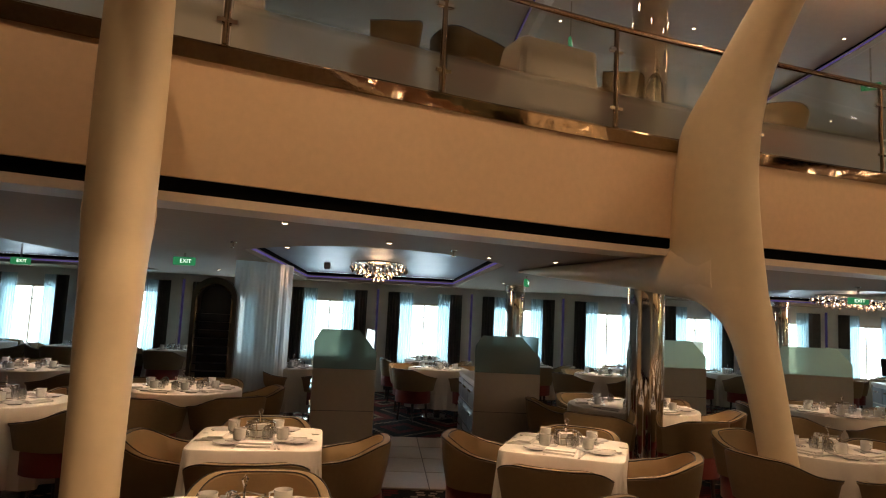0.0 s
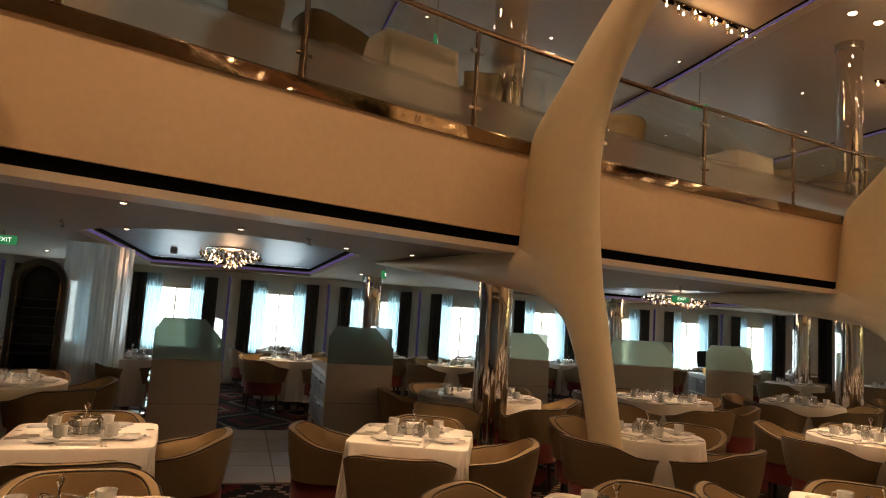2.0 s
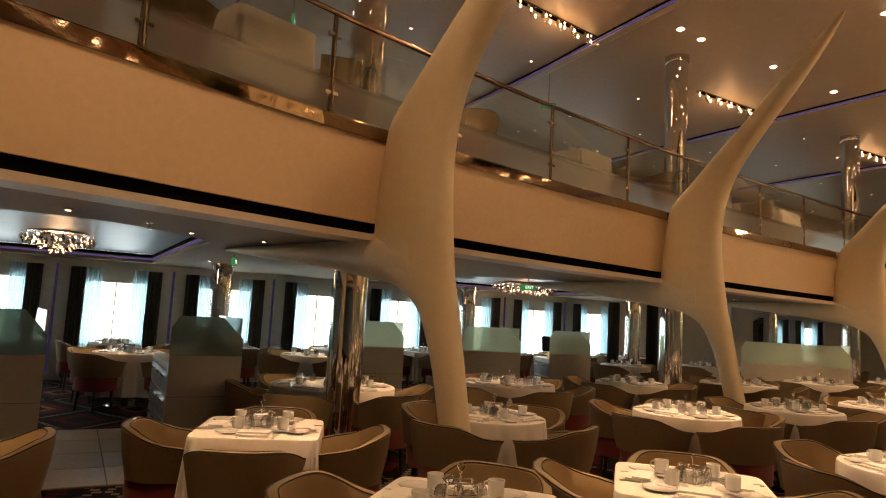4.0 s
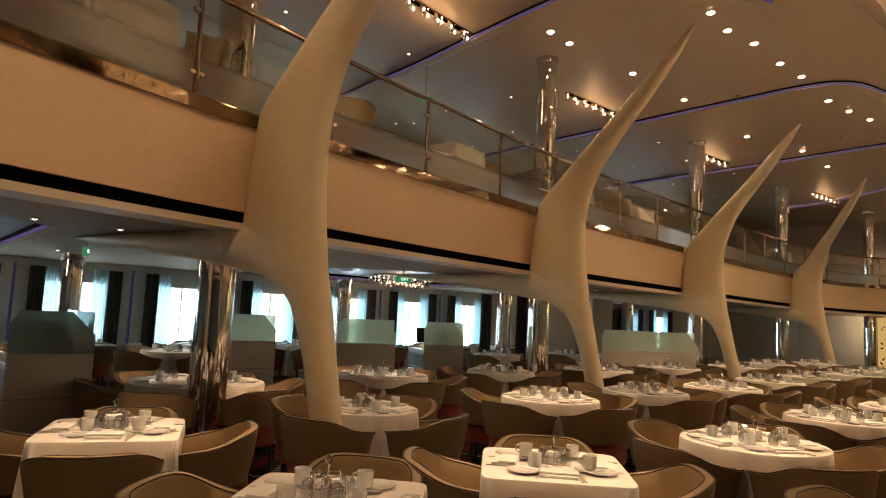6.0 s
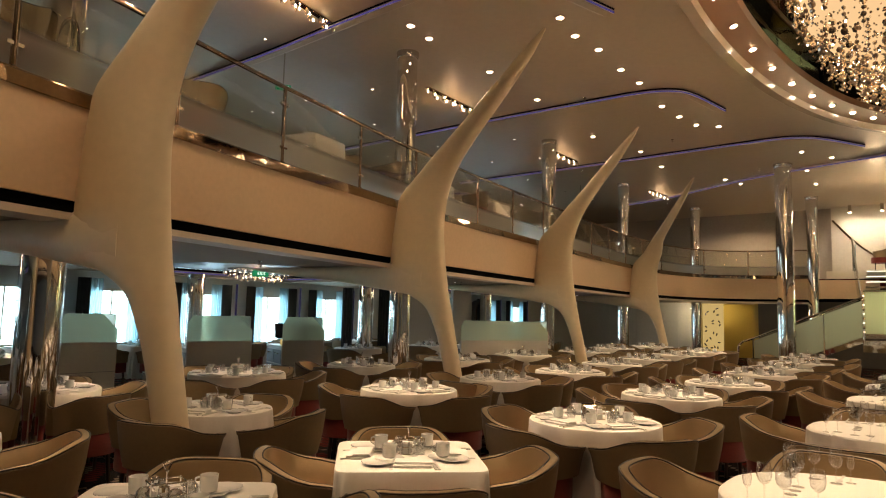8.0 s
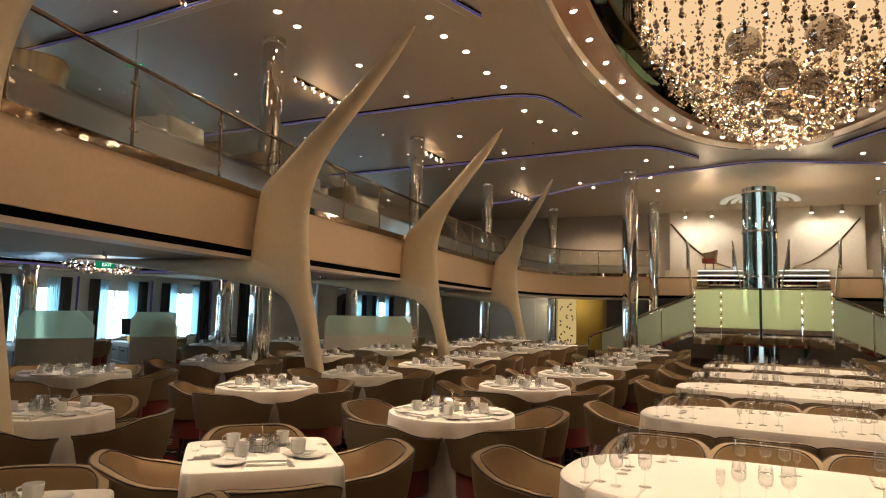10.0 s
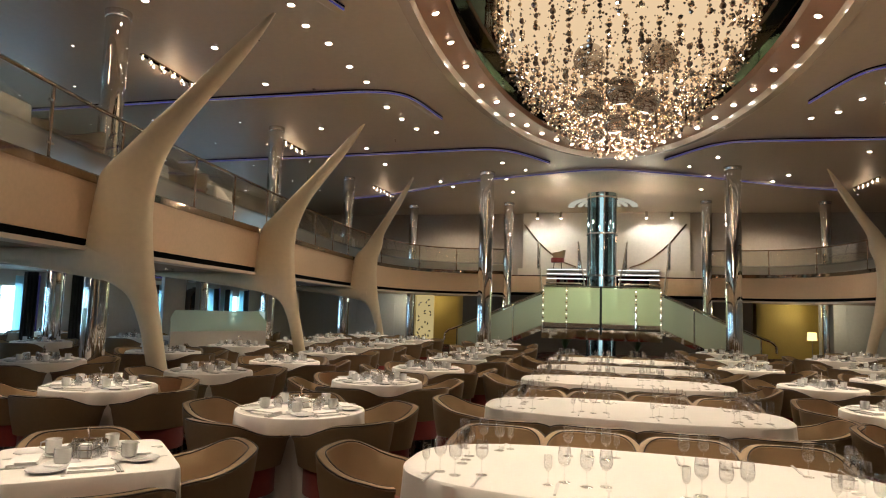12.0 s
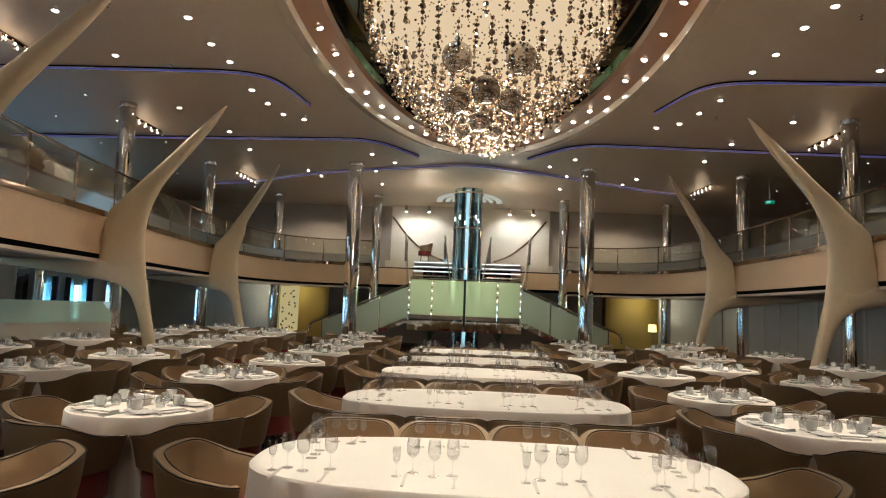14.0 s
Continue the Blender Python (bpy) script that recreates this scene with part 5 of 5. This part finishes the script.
# coloured dark to stand for the shaded open space behind the stairs
structure("wall_end_lower", box(B(), 28.9, -5.7, 0, 29.1, 5.6, 2.7), UMBER, "wall coloured dark umber for the shaded open space under the end balcony")
st = thing("staircase", "double staircase with frosted green glass, chrome posts and curled handrails", "staircase", "", pose(24.2, SY, 0))
ML = 1.27
TOP = 3.32
structure("stage_platform", box(B(), 27.9, SY - 3.4, 3.052, 30.195, SY + 3.3, TOP, bevel=0.01), STAGE, "pale raised platform at the head of the stairs")
part("landing", box(B(), 0.0, -1.9, ML - 0.16, 1.9, 1.9, ML, bevel=0.01), STEEL, st, "polished steel landing edge")
part("landing_carpet", box(B(), 0.02, -1.88, ML + 0.002, 1.9, 1.88, ML + 0.012), CARPET, st)
part("landing_beam", box(B(), -0.02, -1.95, 0.72, 0.1, 1.95, 1.06, bevel=0.01), CHROME, st, "mirror polished beam")
for sgn in (-1, 1):
    for k in range(8):
        y0, z1 = 1.9 + k * 0.36, ML - k * ML / 8
        tr = part("tread", box(B(), 0.05, min(sgn * y0, sgn * (y0 + 0.4)), z1 - 0.05 - ML / 8, 1.6, max(sgn * y0, sgn * (y0 + 0.4)), z1 - ML / 8 + 0.0), STEEL, st)
    y0, y1 = 1.92, 4.9
    zz = lambda y: ML - (y - 1.9) * ML / 2.88
    bm = B()
    loft(bm, [[(0.0, sgn * y, zz(y) - 0.28), (0.0, sgn * y, zz(y) - 0.1), (0.05, sgn * y, zz(y) - 0.1), (0.05, sgn * y, zz(y) - 0.28)] for y in (1.9, 3.3, 4.75)])
    part("stringer", bm, CHROME, st, "mirror polished stringer")
    for a, b in ((1.95, 2.9), (2.95, 3.9), (3.95, 4.85)):
        bm = B()
        loft(bm, [[(0.01, sgn * y, max(0.02, zz(y) - 0.1)), (0.01, sgn * y, zz(y) + 0.95), (0.022, sgn * y, zz(y) + 0.95), (0.022, sgn * y, max(0.02, zz(y) - 0.1))] for y in (a, b)])
        g = part("glass_panel", bm, STAIRGLASS, st, "frosted green glass panel")
        g.visible_shadow = False
    for y in (1.92, 2.92, 3.92, 4.88):
        part("post", tube(B(), [(-0.01, sgn * y, max(0, zz(y) - 0.2)), (-0.01, sgn * y, zz(y) + 1.0)], 0.024, 8), CHROME, st)
    rail = [(-0.02, sgn * 1.9, zz(1.9) + 1.03), (-0.02, sgn * 3.4, zz(3.4) + 1.03), (-0.02, sgn * 4.9, zz(4.9) + 1.03), (-0.02, sgn * 5.15, zz(4.95) + 0.96), (-0.02, sgn * 5.3, zz(4.95) + 0.82), (-0.02, sgn * 5.32, zz(4.95) + 0.6)]
    part("handrail", tube(B(), smooth_line(rail, 4), 0.035, 8), CHROME, st, "chrome handrail with a curled end")
for a, b in ((-1.88, -1.14), (-1.1, -0.02), (0.02, 1.1), (1.14, 1.88)):
    g = part("glass_panel", box(B(), -0.012, a, ML - 0.02, 0.002, b, 2.44), GREENGLASS, st, "frosted green glass panel lit from behind")
    g.visible_shadow = False
for y in (-1.9, -1.12, 0.0, 1.12, 1.9):
    po = part("post", tube(B(), [(-0.03, y, 0.9), (-0.03, y, 2.5)], 0.02 if y else 0.04, 8), CHROME if y else MONITOR, st)
    for k in range(9 if y else 0):
        part("crystal", ball(B(), (-0.06, y, 1.3 + k * 0.13), 0.048 if k % 2 else 0.024, 8, 6), BEAD if k % 2 else DROPLIGHT, po, "lit crystal ball on the post")
part("landing_handrail", tube(B(), [(-0.03, -1.9, 2.48), (-0.03, 1.9, 2.48)], 0.03, 8), CHROME, st)
for sgn in (-1, 1):
    for k in range(11):
        x0, z1 = 1.9 + k * 0.165, ML + (k + 1) * (TOP - ML) / 11
        a, b = sorted((sgn * 0.6, sgn * 2.1))
        part("upper_tread", box(B(), x0, a, z1 - 0.06, x0 + 0.22, b, z1), STEEL, st)
        if k >= 8:
            part("step_light", box(B(), x0 - 0.006, a, z1 - 0.05, x0 - 0.001, b, z1 - 0.02), STEPLIGHT, st, "lit step edge")
    for y0, y1 in ((0.55, 0.92), (2.12, 2.5)):
        line = [(1.9, y0, ML), (3.7, y1, TOP), (4.5, y1, TOP)]
        part("upper_handrail", tube(B(), smooth_line([(x, sgn * y, z + 1.0) for x, y, z in line], 4), 0.025, 8), CHROME, st)
        for x, y, z in line:
            part("upper_post", tube(B(), [(x, sgn * y, z), (x, sgn * y, z + 1.0)], 0.022, 8), CHROME, st)
        bm = B()
        loft(bm, [[(x, sgn * y - 0.005, z + 0.1), (x, sgn * y - 0.005, z + 0.86), (x, sgn * y + 0.005, z + 0.86), (x, sgn * y + 0.005, z + 0.1)] for x, y, z in line])
        g = part("upper_glass", bm, CLEAR, st, "clear glass panel")
        g.visible_shadow = False
lamp("landing_glow", "AREA", 70, (0.95, 1.0, 0.7), look((25.9, SY, 2.2), (24.2, SY, 1.7)), size=3.4, size_y=0.8)
# the blue glass tower
tw = thing("glass_tower", "tall blue glass tower with chrome ribs and a lit core", "lift tower", "", pose(25.75, SY, 0))
g = part("glass_shell", lathe(B(), [(0.52, 0.02), (0.52, 3.0), (0.52, CEIL)], 32, cap=False), BLUEGLASS, tw, "blue tinted glass shell")
g.visible_shadow = False
part("lit_core", lathe(B(), [(0.08, 0.02), (0.08, CEIL)], 12), STEPLIGHT, tw, "glowing core")
for k in range(6):
    a = radians(60 * k + 10)
    part("rib", tube(B(), [(0.5 * math.cos(a), 0.5 * math.sin(a), 0), (0.5 * math.cos(a), 0.5 * math.sin(a), CEIL)], 0.035, 8), CHROME, tw)
for z in (0.05, 1.2, 2.9, 4.4, 5.7):
    part("ring", lathe(B(), [(0.55, z), (0.55, z + 0.06), (0.5, z + 0.06), (0.5, z)], 28, cap=False), CHROME, tw)
for y in (-0.17, 0.17):
    part("mullion", box(B(), -0.47, y - 0.05, 0.02, -0.4, y + 0.05, CEIL), MONITOR, tw, "dark mullion")
# flat rings round the tower's head, their glow standing for a lit ceiling recess: bowed in front, straight behind
bm = B()
for r0, r1, z in ((0.05, 0.52, -0.004), (0.6, 0.72, -0.02), (0.82, 1.0, -0.04)):
    o = [(-2.3 * math.sin(a), 1.35 * math.cos(a)) for a in [math.pi * k / 40 for k in range(41)]]
    loft(bm, [[(x * f + 28.4, y * f + SY, CEIL + h) for f, h in ((r0, z), (r1, z), (r1, z - 0.02), (r0, z - 0.02))] for x, y in o])
single("ceiling_recess_glow", bm, ROSE, "flat pale stepped rings round the glass tower, glowing for a lit ceiling recess", "ceiling light")
# added free-hanging point lamps that brighten the ceiling near the tower
for dy in (-0.95, 0.95):
    lamp("tower_ceiling_fill", "POINT", 45, WARM, pose(24.9, SY + dy * 1.6, CEIL - 0.9), size=0.08)
# added spots with no fitting, brightening the walls at the deck's end
for yy in (6.2, 2 * SY - 6.2):
    lamp("end_deck_fill", "SPOT", 240, WARM, pose(28.6, yy, CEIL - 0.08), cone=radians(150))
# swags and spots on the stage wall
for sgn in (-1, 1):
    pts = smooth_line([(30.16, SY + sgn * 3.35, 5.4), (30.16, SY + sgn * 2.6, 4.5), (30.16, SY + sgn * 1.8, 3.85), (30.16, SY + sgn * 1.1, 3.55)], 6)
    single("rope_swag", tube(B(), pts, 0.034, 8), BRASS, "dark bronze beaded swag hanging across the pale wall", "wall ornament", "swags")
    for y in (1.75, 2.75):
        t = thing("wall_spot", "small bright spotlight above the pale wall", "spotlight", "stage spots", pose(29.9, SY + sgn * y, 5.62))
        part("housing", lathe(B(), [(0.05, 0.28), (0.06, 0.12), (0.07, 0.0)], 14), STEEL, t)
        part("lens", lathe(B(), [(0.062, -0.002), (0.05, -0.012)], 14), LENS, t, "glowing lens")
        lamp("wall_spot_beam", "SPOT", 75, (1.0, 0.9, 0.72), look((29.2, SY + sgn * y, 5.7), (30.2, SY + sgn * y * 0.95, 4.2)), cone=radians(95))
put_chair(28.35, SY + 1.75, 95, TOP)


def potted_plant(x, y):
    t = thing("potted_plant", "spiky green plant in a dark pot under the landing", "plant", "plants", pose(x, y, 0))
    part("pot", lathe(B(), [(0.14, 0), (0.19, 0.35), (0.18, 0.37), (0.15, 0.33)], 18), MONITOR, t)
    r_ = random.Random(int(x * y * 10))
    for k in range(26):
        a, l, up = r_.uniform(0, 6.28), r_.uniform(0.3, 0.55), r_.uniform(0.35, 0.75)
        c, s_ = math.cos(a), math.sin(a)
        p = [Vector((c * l * q * 0.8, s_ * l * q * 0.8, 0.32 + up * (1.5 * q - 0.6 * q * q))) for q in (0, 0.35, 0.7, 1.0)]
        bm = B()
        loft(bm, [[v + Vector((-s_, c, 0)) * w, v + Vector((0, 0, 0.006)), v - Vector((-s_, c, 0)) * w] for v, w in zip(p, (0.012, 0.02, 0.014, 0.002))], closed=False)
        part("leaf", bm, PLANT, t)


potted_plant(24.9, SY + 1.2)
potted_plant(24.9, SY - 1.2)

# ---- gold-lit alcoves at the end ----
for right in (False, True):
    s = "right" if right else "left"
    yy = (lambda y: 2 * SY - y) if right else (lambda y: y)
    a, b = sorted((yy(5.62), yy(11.5)))
    structure("alcove_wall_" + s, box(B(), 31.0, a, 0, 31.2, b, 2.5), MUSTARD, "mustard yellow alcove wall lit by lamps")
    a, b = sorted((yy(5.62), yy(5.8)))
    structure("alcove_return_" + s, box(B(), 29.1, a, 0, 31.0, b, 2.5), MUSTARD, "mustard yellow return wall")
    lamp("alcove_glow", "POINT", 13, (1.0, 0.8, 0.3), pose(30.3, yy(7.3), 1.9), size=0.2)
    # added lamp without a fitting, brightening the screen and front wall
    lamp("alcove_front_fill", "POINT", 26, (1.0, 0.84, 0.5), pose(28.4, yy(7.9), 1.9), size=0.15)
    a, b = sorted((yy(7.85), yy(10.4) if right else 13.35))
    front = structure("alcove_front_wall_" + s, box(B(), 29.3, a, 0, 29.45, b, 2.24), WALL, "pale grey panelled wall beside the alcove")
    for k in range(2 if right else 5):
        part("wall_panel", box(B(), -0.02, -0.42, 0.05, 0.0, 0.42, 2.15, bevel=0.006), WALL, front, m=pose(29.298, yy(8.3 + k * 0.88), 0))
    for y in ((7.47,) if right else ()):
        t = thing("floor_lamp", "standard lamp with a glowing yellow shade", "lamp", "floor lamps", pose(28.9, yy(y), 0))
        part("base", lathe(B(), [(0.16, 0), (0.15, 0.02), (0.02, 0.035)], 18), STEEL, t)
        part("stem", lathe(B(), [(0.013, 0.03), (0.013, 0.95)], 8), STEEL, t)
        part("shade", lathe(B(), [(0.17, 0.85), (0.15, 1.15)], 20, cap=False), LAMPSHADE, t, "glowing yellow drum shade")
bm = B()
box(bm, 29.2, 6.95, 0.0, 29.26, 7.75, 2.18)
scr = thing("decorative_screen", "glowing pale gold screen cut with dark leaf shapes", "screen", "", pose(0, 0, 0))
part("panel", bm, SCREEN, scr)
r5 = random.Random(8)
for k in range(26):
    y, z, a = 7.05 + 0.6 * r5.random(), 0.15 + 1.9 * r5.random(), r5.uniform(0, 180)
    bm = B()
    lathe(bm, [(0.03, 0), (0.028, 0.006)], 8)
    part("leaf_cutout", bm, DARKWOOD, scr, m=pose(29.198, y, z, 0, -90, 0) @ pose(0, 0, 0, 0, 0, a) @ Matrix.Diagonal((1, 2.0, 1, 1)))

# ---- panelled wall under the right balcony ----
wp = structure("wall_south_lower", box(B(), -10, -10.9, 0, 30, -10.7, 2.24), WALL, "pale grey panelled wall under the balcony")
pan = mesh("wall_panel", box(B(), -0.58, 0, 0.05, 0.58, 0.02, 2.15, bevel=0.006), WALL)
for k in range(28):
    part("wall_panel", pan, None, wp, m=pose(-4 + k * 1.2, -10.698, 0))

# ---- stone tiles of the path ----
tile = mesh("floor_tile", box(B(), -0.314, -0.314, 0, 0.314, 0.314, 0.008, bevel=0.003), TILE)
for i in range(2):
    for j in range(4):
        part("floor_tile", tile, None, path, m=pose(1.775 + i * 0.6375, 6.225 + j * 0.6375, 0.0065))
